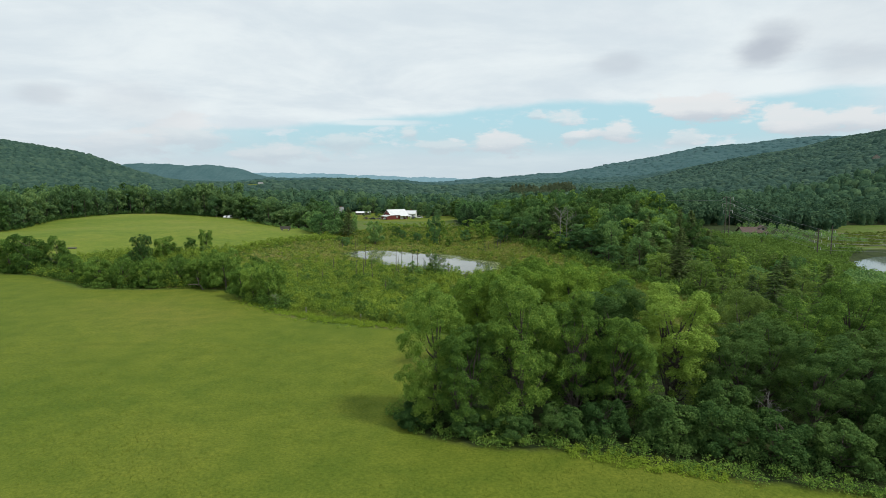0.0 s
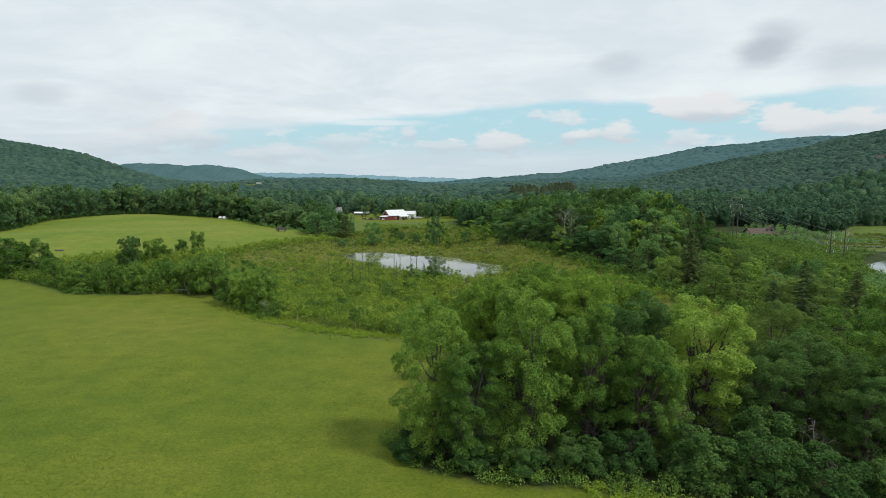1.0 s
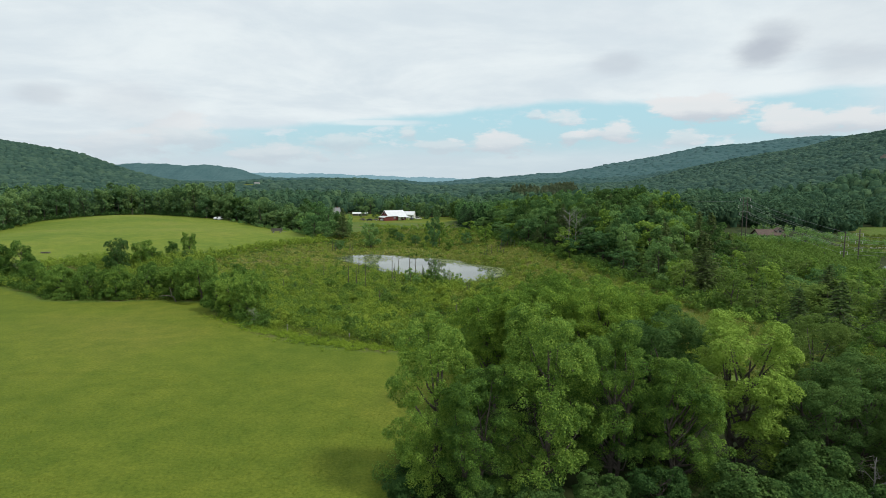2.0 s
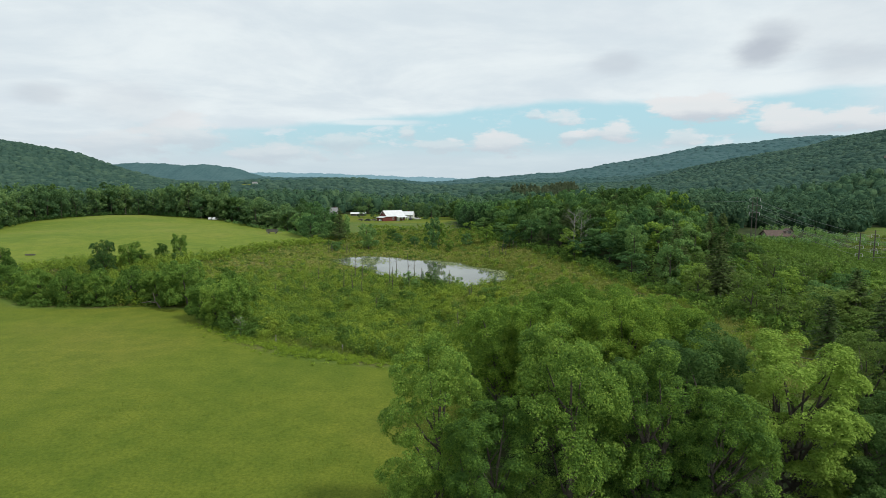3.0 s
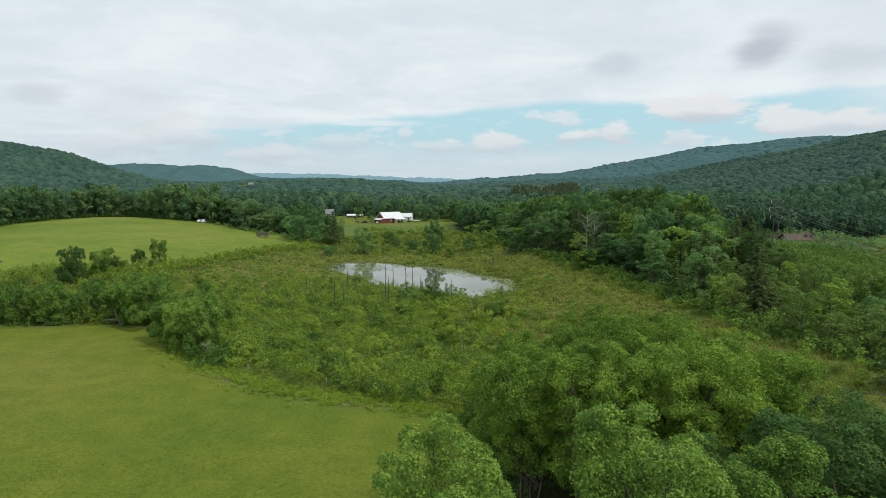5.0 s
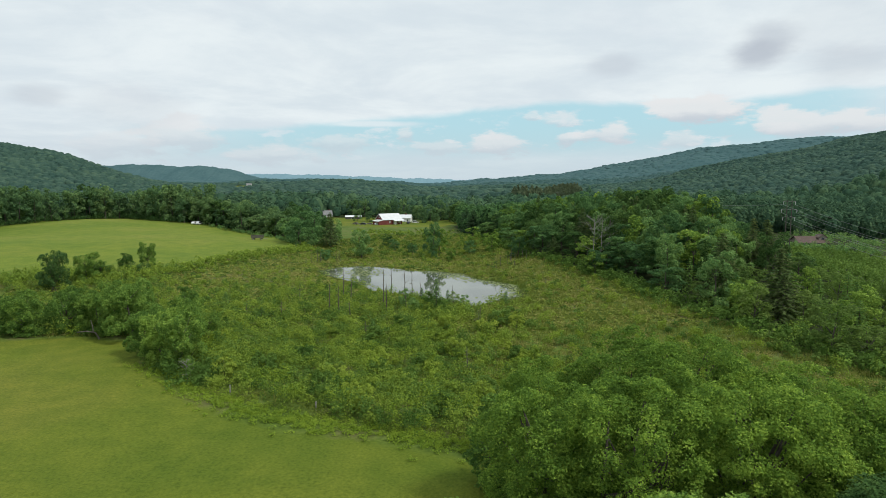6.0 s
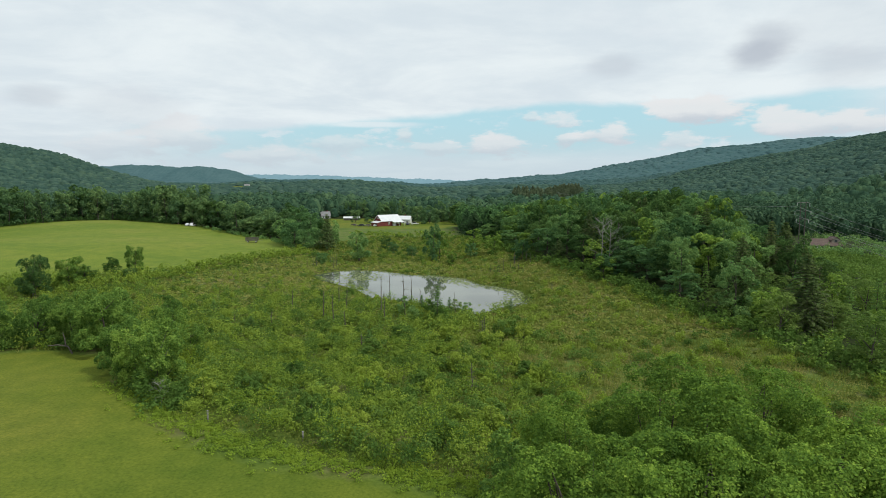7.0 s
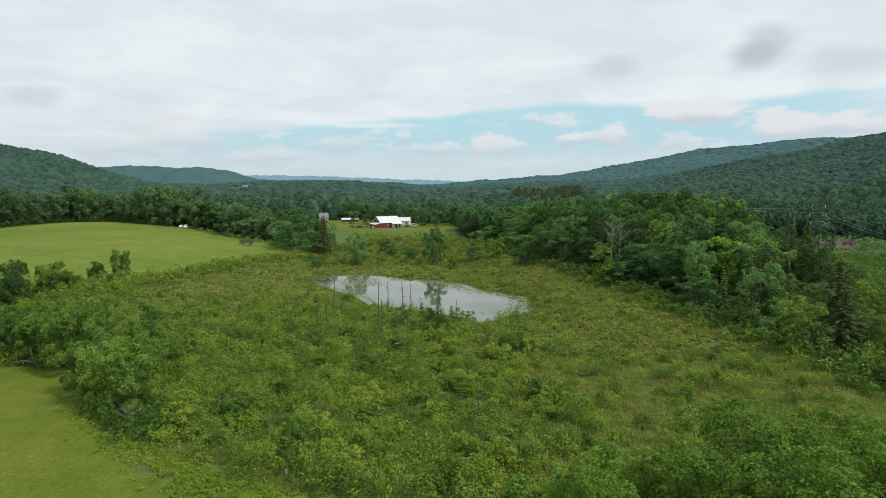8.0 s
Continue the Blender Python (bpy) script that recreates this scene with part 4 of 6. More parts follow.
def canopy(name, y0, y1, rows, lift, mat, label):
    """The closed roof of leaves from which the single far crowns rise: one softly uneven sheet that dips to the ground at its rims."""
    ys = np.linspace(y0, y1, rows)
    u = np.linspace(-1, 1, 250)
    cx, cy = u[None] * wide(ys)[:, None], np.repeat(ys[:, None], 250, 1)
    cx = cx + RNG.uniform(-2, 2, cx.shape)
    free, gap = land_free(cx, cy, 6.0)
    cz = height(cx, cy) + np.where(free, lift + RNG.uniform(-0.9, 0.9, cx.shape), -2.0)
    cz[0], cz[-1], cz[:, 0], cz[:, -1] = cz[0] - lift - 2, cz[-1] - lift - 2, cz[:, 0] - lift - 2, cz[:, -1] - lift - 2
    i = np.arange(cx.size).reshape(cx.shape)
    f = np.stack([i[:-1, :-1], i[:-1, 1:], i[1:, 1:], i[1:, :-1]], -1).reshape(-1, 4)
    me = mesh_of(name, np.stack([cx, cy, cz], -1).reshape(-1, 3), f)
    me.polygons.foreach_set("use_smooth", np.ones(len(f), bool))
    me.materials.append(mat)
    return tagged(new(name, me), label, "trees", kind="stuff")


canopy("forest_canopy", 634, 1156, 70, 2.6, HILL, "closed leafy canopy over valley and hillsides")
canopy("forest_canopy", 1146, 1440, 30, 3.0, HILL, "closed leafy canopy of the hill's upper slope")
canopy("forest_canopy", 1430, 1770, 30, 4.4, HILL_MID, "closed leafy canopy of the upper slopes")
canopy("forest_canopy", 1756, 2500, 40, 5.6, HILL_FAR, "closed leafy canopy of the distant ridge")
slope = (np.abs(x) > 0.36 * y) | (RNG.random(len(x)) < 0.36)
x, y = x[slope], y[slope]
girth = RNG.uniform(2.8, 6.2, len(x)) * np.where(np.abs(x) > 0.36 * y, 1.0, 1.3)
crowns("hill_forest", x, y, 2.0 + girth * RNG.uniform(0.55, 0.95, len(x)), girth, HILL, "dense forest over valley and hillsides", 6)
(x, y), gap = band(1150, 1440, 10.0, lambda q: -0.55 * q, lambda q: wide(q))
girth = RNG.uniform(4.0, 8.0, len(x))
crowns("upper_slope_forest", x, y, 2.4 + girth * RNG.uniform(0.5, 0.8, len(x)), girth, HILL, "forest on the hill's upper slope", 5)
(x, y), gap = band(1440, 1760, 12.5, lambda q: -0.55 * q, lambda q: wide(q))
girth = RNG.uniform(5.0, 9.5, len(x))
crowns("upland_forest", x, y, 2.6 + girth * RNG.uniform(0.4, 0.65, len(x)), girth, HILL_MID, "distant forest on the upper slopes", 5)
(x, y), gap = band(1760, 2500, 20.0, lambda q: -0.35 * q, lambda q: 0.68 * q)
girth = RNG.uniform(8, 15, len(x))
crowns("ridge_forest", x, y, 3.0 + girth * RNG.uniform(0.25, 0.45, len(x)), girth, HILL_FAR, "forest on the distant ridge, tinted blue with haze", 5)


def far_ridge(name, y0, crest, mat, label):
    """A long distant ridge with a real front and back slope."""
    xs = np.linspace(crest[0][0], crest[-1][0], 520)
    top = np.interp(xs, [c[0] for c in crest], [c[1] for c in crest])
    top = top + 2.0 * np.sin(xs * 0.031) + 1.6 * np.sin(xs * 0.083 + 1) + RNG.uniform(-1.2, 1.2, len(xs))
    rows = [(-350, -0.1), (-290, 0.15), (-240, 0.32), (-190, 0.48), (-145, 0.62), (-105, 0.75), (-70, 0.86), (-35, 0.95), (0, 1.0), (160, 0.6), (330, -0.1)]
    v = np.stack([np.stack([xs, np.full(len(xs), y0 + dy), np.where(top > 0, top, 0) * k + (0 if k > 0 else -20)], -1) for dy, k in rows]).reshape(-1, 3)
    v[:, 2] += RNG.uniform(-1.6, 1.6, len(v)) + 2.0 * np.sin(v[:, 0] / 61 + v[:, 1] / 43)      # treetops and side valleys
    i = np.arange(len(v)).reshape(len(rows), len(xs))
    f = np.stack([i[:-1, :-1], i[:-1, 1:], i[1:, 1:], i[1:, :-1]], -1).reshape(-1, 4)
    me = mesh_of(name, v, f)
    me.polygons.foreach_set("use_smooth", np.ones(len(f), bool))
    me.materials.append(mat)
    return tagged(new(name, me), label, "hills", kind="structure")


# distance haze is put into these base colours, paler on the farther ridge
FAR1 = material("far_woods_hazed", [(0.052, 0.104, 0.112), (0.082, 0.142, 0.146)], 0.01, 1.0, spec=0.0)
FAR2 = material("farthest_woods_hazed", [(0.155, 0.260, 0.305), (0.180, 0.285, 0.330)], 0.006, 1.0, spec=0.0)
far_ridge("backdrop", 3400, [(-3200, 120), (-2080, 118), (-1900, 123), (-1720, 128), (-1500, 119), (-1310, 117), (-1160, 96), (-1060, 66), (-900, 30), (-700, 0)], FAR1, "wooded ridge far up the valley, tinted with haze")
far_ridge("backdrop", 4450, [(-2500, 85), (-1500, 90), (-1000, 86), (-700, 76), (-400, 64), (-100, 54), (300, 42), (700, 34), (1200, 34)], FAR2, "ridge on the horizon, tinted pale blue with haze")

# ---- ponds ----


def water_material():
    m = bpy.data.materials.new("pond_water")
    m.use_nodes = True
    nt = m.node_tree
    N, L = nt.nodes.new, nt.links.new
    p = nt.nodes["Principled BSDF"]
    p.inputs["Roughness"].default_value, p.inputs["IOR"].default_value = 0.03, 1.33
    p.inputs["Specular IOR Level"].default_value = 0.9
    pos = N("ShaderNodeNewGeometry").outputs["Position"]
    n = N("ShaderNodeTexNoise")
    n.inputs["Scale"].default_value, n.inputs["Detail"].default_value = 0.09, 5
    L(pos, n.inputs["Vector"])
    r = N("ShaderNodeValToRGB")
    r.color_ramp.elements[0].position, r.color_ramp.elements[0].color = 0.40, (0.075, 0.085, 0.06, 1)
    r.color_ramp.elements[1].position, r.color_ramp.elements[1].color = 0.62, (0.14, 0.155, 0.11, 1)
    L(n.outputs["Fac"], r.inputs[0])
    L(r.outputs[0], p.inputs["Base Color"])
    w = N("ShaderNodeTexNoise")
    w.inputs["Scale"].default_value = 1.6
    L(pos, w.inputs["Vector"])
    b = N("ShaderNodeBump")
    b.inputs["Strength"].default_value, b.inputs["Distance"].default_value = 0.05, 0.02
    L(w.outputs["Fac"], b.inputs["Height"])
    L(b.outputs[0], p.inputs["Normal"])
    return m


WATERM = water_material()


def pond(name, poly, grow, label):
    cx, cy = sum(p[0] for p in poly) / len(poly), sum(p[1] for p in poly) / len(poly)
    bm = bmesh.new()
    ring = []
    for x, y in poly:
        d = math.hypot(x - cx, y - cy)
        ring.append(bm.verts.new((x + (x - cx) / d * grow, y + (y - cy) / d * grow, WATER)))
    bm.faces.new(ring)
    me = bpy.data.meshes.new(name)
    bm.to_mesh(me)
    bm.free()
    me.materials.append(WATERM)
    return tagged(new(name, me), label, "pond", kind="structure")


pond("water", POND, 1.5, "still shallow pond mirroring the bright sky")
pond("water", POND_EAST, 3.0, "second pond beyond the power line")

# ---- marsh scrub, reeds and undergrowth ----


def plants(name, x, y, h, r, k, size, mat, label, round_up=False):
    """Low leafy plants in one mass, each standing on the ground: loose tufts of leaves, or, rounded, bushes of several leafy shoots."""
    n = len(x)
    z = height(x, y)
    size_of = np.stack([r, r, h], -1)[:, None]
    if round_up:
        shoots = 8
        turn = 2.4 * np.arange(shoots) + RNG.uniform(0, 6.28, (n, 1))
        far = np.sqrt((np.arange(shoots) + 0.4) / shoots) * RNG.uniform(0.55, 0.95, (n, shoots))
        top = np.stack([np.cos(turn) * far, np.sin(turn) * far, (0.78 - 0.62 * far ** 2) * RNG.uniform(0.55, 1.2, (n, shoots))], -1)
        pick = RNG.integers(0, shoots, (n, k))
        d = unit(RNG.normal(0, 1, (n, k, 3)) + np.array([0, 0, 0.55]))
        spread = RNG.uniform(0.24, 0.40, (n, shoots))
        at = np.take_along_axis(top, pick[..., None], 1) + d * (np.take_along_axis(spread, pick, 1) * RNG.uniform(0.4, 1.05, (n, k)) ** 0.5)[..., None]
        sink = RNG.random((n, k, 1)) < 0.22          # lower leaves of each shoot
        at = np.where(sink, at * np.array([1, 1, 0.45]), at)
        at[..., 2] = np.maximum(at[..., 2], 0.03)
    else:
        d = unit(RNG.normal(0, 1, (n, k, 3)) + np.array([0, 0, 0.45]))
        d[..., 2] = np.abs(d[..., 2])
        lump = 0.72 + 0.42 * np.sin(d[..., 0] * 5 + RNG.uniform(0, 6, (n, 1))) * np.sin(d[..., 1] * 5 + RNG.uniform(0, 6, (n, 1)))
        at = d * (lump * RNG.uniform(0.25, 1.08, (n, k)) ** 0.4)[..., None]
    at = (np.stack([x, y, z + 0.05], -1)[:, None] + at * size_of).reshape(-1, 3)
    s = np.repeat(np.broadcast_to(size, (n,)), k)
    v, f = leaves(RNG, at, d.reshape(-1, 3) * (0.9 if round_up else 0.6) + [0, 0, 0.3 if round_up else 0.7], 1.0, 0.40, 0.7, True)
    mid = np.repeat(at, 3, 0)
    v = mid + (v - mid) * np.repeat(s, 3)[:, None]
    me = mesh_of(name, v, f)
    me.materials.append(mat)
    return tagged(new(name, me), label, "shrubs", kind="stuff")


def blades(name, x, y, h, per, mat, label, spread=0.25, width=0.035):
    """Upright grass-like blades in tufts."""
    n = len(x)
    bx = np.repeat(x, per) + RNG.normal(0, spread, n * per)
    by = np.repeat(y, per) + RNG.normal(0, spread, n * per)
    bz = height(bx, by) - 0.03
    hh = np.repeat(h, per) * RNG.uniform(0.6, 1.25, n * per)
    a = RNG.uniform(0, np.pi, n * per)
    w = np.stack([np.cos(a), np.sin(a), np.zeros(n * per)], -1) * (width * (0.6 + hh))[:, None]
    lean = np.stack([RNG.normal(0, 0.28, n * per), RNG.normal(0, 0.28, n * per), np.ones(n * per)], -1) * hh[:, None]
    b = np.stack([bx, by, bz], -1)
    v = np.stack([b - w, b + w, b + lean + w * 0.25, b + lean - w * 0.25], 1).reshape(-1, 3)
    me = mesh_of(name, v, np.arange(len(v)).reshape(-1, 4))
    me.materials.append(mat)
    return tagged(new(name, me), label, "grass", kind="stuff")


def bumps(x, y, s, seed):
    """Slow pseudo-random drift over the plan, 0 to 1."""
    v = np.sin(x / s + seed) * np.cos(y / s * 1.3 + seed * 2) + 0.6 * np.sin(x / s * 2.3 + y / s * 1.9 + seed * 3) + 0.4 * np.cos(x / s * 4.1 - y / s * 3.7 + seed)
    return np.clip(0.5 + v * 0.3, 0, 1)


gx, gy, dd = scatter(MARSH, 1.4, 0.5)
dry = (inside(gx, gy, POND) < -1.5) & (dd > -0.5)
gx, gy, dd = gx[dry], gy[dry], dd[dry]
scrub = smoothstep(gx, 26, -10) * 0.85 + 0.30 * bumps(gx, gy, 9, 1) + 0.25 * smoothstep(dd, 8, 0)
scrub = scrub * (1 - 0.55 * smoothstep(inside(gx, gy, POND), -14, -3)) * (1 - 0.8 * smoothstep(gy, 172, 205)) * (1 - 0.5 * smoothstep(gx, -45, -70) * smoothstep(gy, 160, 185))
scrub = scrub + 0.75 * smoothstep(gx, -70, -84) * smoothstep(gy, 180, 196)
keep = RNG.random(len(gx)) < np.clip(scrub * 1.15, 0.26, 0.95)
sx, sy, sk = gx[keep], gy[keep], scrub[keep]
sh = (0.55 + 1.2 * sk) * RNG.uniform(0.45, 1.25, len(sx)) * np.where(RNG.random(len(sx)) < 0.14, 1.75, 1.0)
sr = RNG.uniform(0.75, 1.5, len(sx)) * (0.7 + 0.5 * sk)
tall = (bumps(sx, sy, 1.9, 5) + RNG.uniform(-0.25, 0.25, len(sx))) > 0.56
sh = np.where(tall, (1.0 + 1.0 * sk) * RNG.uniform(0.7, 1.6, len(sx)), sh * 0.40)
sr = np.where(tall, sh * RNG.uniform(0.55, 0.90, len(sx)) + 0.25, sr)
close = sy < 150
pickn = RNG.random(len(sx))
for nm, pick, k, size, mat in (("marsh_scrub", close & tall & (pickn < 0.44), 310, 0.195, SHRUB), ("marsh_weeds", close & tall & (pickn >= 0.44) & (pickn < 0.68), 310, 0.18, WEED),
                               ("marsh_thicket", close & tall & (pickn >= 0.68), 310, 0.195, SHRUB_DEEP), ("marsh_undergrowth", close & ~tall, 130, 0.17, MARSH_LOW),
                               ("far_marsh_scrub", ~close & tall & (pickn < 0.7), 84, 0.28, SHRUB), ("far_marsh_thicket", ~close & tall & (pickn >= 0.7), 84, 0.28, SHRUB_DEEP), ("far_marsh_undergrowth", ~close & ~tall, 40, 0.32, MARSH_LOW)):
    plants(nm, sx[pick], sy[pick], sh[pick], sr[pick], k, size, mat, "tangled waist-high green scrub covering the marsh", "under" not in nm)
low = ~keep | (gx > 0)
for nm, pick, k, size in (("low_sedge", low & (gy < 150), 70, 0.17), ("far_low_sedge", low & (gy >= 150), 15, 0.55)):
    hh = RNG.uniform(0.25, 0.75, pick.sum()) * (0.55 + 0.9 * bumps(gx[pick], gy[pick], 5, 2))
    plants(nm, gx[pick], gy[pick], hh, RNG.uniform(0.8, 1.4, pick.sum()), k, size, SEDGE, "knee-high olive sedge and low herbs of the marsh")
keep = RNG.random(len(gx)) < 0.9
tx, ty = gx[keep], gy[keep]
blades("sedge", tx, ty, 0.3 + 0.5 * bumps(tx, ty, 13, 4), 2, SEDGE, "rough sedge and grass between the marsh shrubs", 0.7, 0.05)
# taller thicket lumps rising through the scrub
n = 950
bx, by = RNG.uniform(-95, 52, n), 104 + 100 * RNG.uniform(0, 1, n) ** 1.2
ok = (inside(bx, by, MARSH) > 2) & (inside(bx, by, POND) < -2.5) & (RNG.random(n) < np.where(bx > 12, 0.45, 0.9))
bx, by = bx[ok], by[ok]
bh = RNG.uniform(1.0, 2.7, len(bx))
half = RNG.random(len(bx)) < 0.6
plants("marsh_bushes", bx[half], by[half], bh[half], bh[half] * RNG.uniform(0.55, 0.85, half.sum()), 280, 0.225, SHRUB, "head-high yellow-green bushes rising from the marsh", True)
plants("marsh_bushes", bx[~half], by[~half], bh[~half], bh[~half] * RNG.uniform(0.55, 0.8, (~half).sum()), 280, 0.225, SHRUB_DEEP, "head-high deep green bushes rising from the marsh", True)
east = gx > 2
blades("tall_sedge", gx[east], gy[east], 0.45 + 0.5 * bumps(gx[east], gy[east], 6, 7), 11, SEDGE, "tufted pale sedge on the open side of the marsh", 0.55, 0.045)
# fringe round the pond
ang = RNG.uniform(0, 1, 1500)
seg = RNG.integers(0, len(POND), 1500)
P0, P1 = np.array(POND)[seg], np.array(POND)[(seg + 1) % len(POND)]
edge = P0 + (P1 - P0) * ang[:, None] + RNG.normal(0, 1.0, (1500, 2))
out = inside(edge[:, 0], edge[:, 1], POND) < 0.8
edge = edge[out]
blades("reeds", edge[:, 0], edge[:, 1], RNG.uniform(0.3, 0.75, len(edge)), 10, SEDGE, "fringe of green reeds along the pond's bank", 0.4, 0.05)
# hedge bottom and undergrowth of the grove
HEDGE_LAND = [(-135, 166), (-112, 161), (-87, 141), (-74, 141), (-64, 145), (-52, 141), (-44, 128), (-33, 115), (-30, 120), (-40, 136), (-50, 152), (-70, 166), (-90, 172), (-112, 182), (-135, 184)]
gx, gy, dd = scatter(HEDGE_LAND, 2.0, 0.5)
ok = dd > -0.6
gx, gy, dd = gx[ok], gy[ok], dd[ok]
plants("hedge_bottom", gx, gy, RNG.uniform(0.7, 2.6, len(gx)), RNG.uniform(1.0, 1.9, len(gx)), 170, 0.29, SHRUB_DEEP, "dense leafy hedge bottom of mixed shrubs", True)
gx, gy, dd = scatter(GROVE_LAND, 1.5, 0.5)
ok = (dd > -0.3) & ((dd < 4) | (RNG.random(len(gx)) < 0.25))
gx, gy, dd = gx[ok], gy[ok], dd[ok]
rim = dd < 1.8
# inner plants get darker leaves than the rim, as painted shade
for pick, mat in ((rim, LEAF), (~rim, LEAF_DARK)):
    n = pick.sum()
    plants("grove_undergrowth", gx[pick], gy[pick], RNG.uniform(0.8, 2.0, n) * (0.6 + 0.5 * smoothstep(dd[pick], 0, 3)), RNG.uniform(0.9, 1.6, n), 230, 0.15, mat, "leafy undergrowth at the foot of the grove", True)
gx, gy, dd = scatter([(12, 54), (17, 51.3), (22, 49.2), (25, 48.4), (25, 49.6), (21, 51.5), (17, 53.4), (13, 55.4)], 0.8, 0.5)
ok = dd > -0.4
plants("bright_weeds", gx[ok], gy[ok], RNG.uniform(0.4, 0.9, ok.sum()), RNG.uniform(0.5, 0.9, ok.sum()), 110, 0.13, WEED, "strip of bright yellow-green weeds beside the mown grass")
# standing blades of the mown meadow under the flight
n = 20000
fy = 30 + 62 * RNG.uniform(0, 1, n)
fx = RNG.uniform(-0.78, 0.74, n) * fy
ok = inside(fx, fy, MEADOW) > 0.1
blades("meadow_grass", fx[ok], fy[ok], RNG.uniform(0.07, 0.17, ok.sum()) * (0.6 + 0.8 * bumps(fx[ok], fy[ok], 7, 3)), 3, GRASS, "short green grass blades of the mown meadow", 0.16, 0.03)
# field-edge weeds along the marsh
seg_pts = [(-44, 127), (-32, 114), (-24, 107.5), (-17, 104), (-8, 102), (3, 97)]
wx, wy = [], []
for (x0, y0), (x1, y1) in zip(seg_pts, seg_pts[1:]):
    n = int(math.hypot(x1 - x0, y1 - y0) * 16)
    f = RNG.uniform(0, 1, n)
    wx.append(x0 + f * (x1 - x0) + RNG.normal(0.6, 1.5, n))
    wy.append(y0 + f * (y1 - y0) + RNG.normal(1.2, 1.3, n))
wx, wy = np.concatenate(wx), np.concatenate(wy)
plants("edge_weeds", wx, wy, RNG.uniform(0.3, 0.8, len(wx)), RNG.uniform(0.4, 0.8, len(wx)), 42, 0.15, WEED, "soft bright weeds where the meadow meets the marsh")
# scrub round the upper field's lower edge and behind the pond
for poly, step, hs, mat in (([(-128, 196), (-118, 213), (-106, 218.5), (-94, 212), (-84, 220.5), (-79, 230.5), (-67, 266.5), (-57, 283), (-50, 275), (-62, 256), (-73, 224), (-82, 208), (-95, 199), (-112, 203), (-122, 190)], 2.2, (0.9, 2.4), SHRUB),
                            ([(-48, 262), (-30, 266), (-8, 256), (12, 246), (27, 236), (24, 300), (6, 345), (-34, 343), (-48, 300)], 6.0, (0.8, 2.6), SHRUB_DEEP),
                            ([(-50, 268), (-8, 258), (20, 244), (22, 300), (4, 343), (-34, 341), (-48, 300)], 3.6, (0.4, 1.2), SEDGE),
                            ([(92, 178), (100, 150), (118, 140), (128, 166), (132, 186), (145, 210), (165, 228), (150, 268), (128, 262), (108, 262), (96, 232), (91, 200)], 2.4, (0.8, 2.8), SHRUB_DEEP),
                            ([(128, 262), (162, 257), (164, 267), (131, 271)], 2.3, (1.8, 3.1), LEAF_WOOD),
                            ([(-60, 285), (-80, 322), (-103, 346), (-139, 372), (-136, 366), (-100, 340), (-77, 316), (-58, 280)], 2.6, (1.2, 2.6), LEAF_WOOD),
                            ([(22, 300), (31, 238), (41, 211), (47.5, 188), (49.5, 168), (55, 150), (59, 131), (68, 113), (80, 97), (78, 94), (62, 112), (54, 131), (50, 150), (45, 168), (43, 188), (36, 210), (26, 238), (17, 300)], 1.9, (1.2, 3.2), SHRUB_DEEP),
                            ([(-222, 296), (-235, 358), (-224, 394), (-201, 417), (-170, 389), (-140, 372), (-139, 377), (-170, 394), (-201, 423), (-230, 398), (-240, 358), (-228, 294)], 2.4, (2.0, 4.5), LEAF_DARK),
                            ([(150, 268), (190, 258), (200, 300), (150, 300)], 4.0, (1.5, 3.2), LEAF_WOOD)):
    gx, gy, dd = scatter(poly, step, 0.5)
    ok = (dd > -0.5) & (RNG.random(len(gx)) < 0.8) & ~((gx > 0.69 * gy) & (gx < 125) & (gy < 170)) & ~((np.abs(gx + 137) < 11) & (gy < 378))
    plants("rough_scrub", gx[ok], gy[ok], RNG.uniform(*hs, ok.sum()), RNG.uniform(0.9, 2.0, ok.sum()), 76, 0.46, mat, "uneven green scrub and brambles", True)

# brush between the young trees on the wood's near shoulder
gx, gy, dd = scatter([(52, 128), (60, 113), (80, 99), (112, 93), (112, 120), (98, 150), (92, 178), (62, 178), (51, 160)], 2.3, 0.5)
ok = dd > 0
for pick, mat in ((RNG.random(len(gx)) < 0.5, LEAF), (RNG.random(len(gx)) < 0.4, LEAF_PALE)):
    pick &= ok
    plants("shoulder_brush", gx[pick], gy[pick], RNG.uniform(0.9, 2.6, pick.sum()), RNG.uniform(0.9, 1.8, pick.sum()), 70, 0.42, mat, "light green brush among young trees", True)
# rough grass of the strip between the eastern pond and the far trees
gx, gy, dd = scatter([(160, 250), (190, 240), (262, 230), (264, 306), (210, 304), (176, 268)], 2.8, 0.5)
ok = dd > -1
plants("rough_grass", gx[ok], gy[ok], RNG.uniform(0.4, 1.3, ok.sum()), RNG.uniform(1.0, 2.0, ok.sum()), 44, 0.5, MARSH_LOW, "rough grass and sedge beyond the eastern pond")
# low scrub on the near bank of the eastern pond
gx, gy, dd = scatter([(66, 96), (124, 96), (150, 150), (126, 164), (112, 164)], 2.3, 0.5)
ok = (dd > 0) & (gx > 0.66 * gy) & (gx < 0.95 * gy)
plants("bank_scrub", gx[ok], gy[ok], RNG.uniform(0.8, 2.0, ok.sum()), RNG.uniform(1.0, 1.9, ok.sum()), 90, 0.42, LEAF_WOOD, "low green scrub on the bank of the eastern pond", True)
# rough grass and brush in the farm meadow
gx, gy, dd = scatter([(-62, 390), (-35, 345), (5, 350), (10, 420), (-20, 425), (-50, 420)], 3.6, 0.5)
ok = (dd > 0) & (RNG.random(len(gx)) < 0.9 * smoothstep(gy, 400, 345))
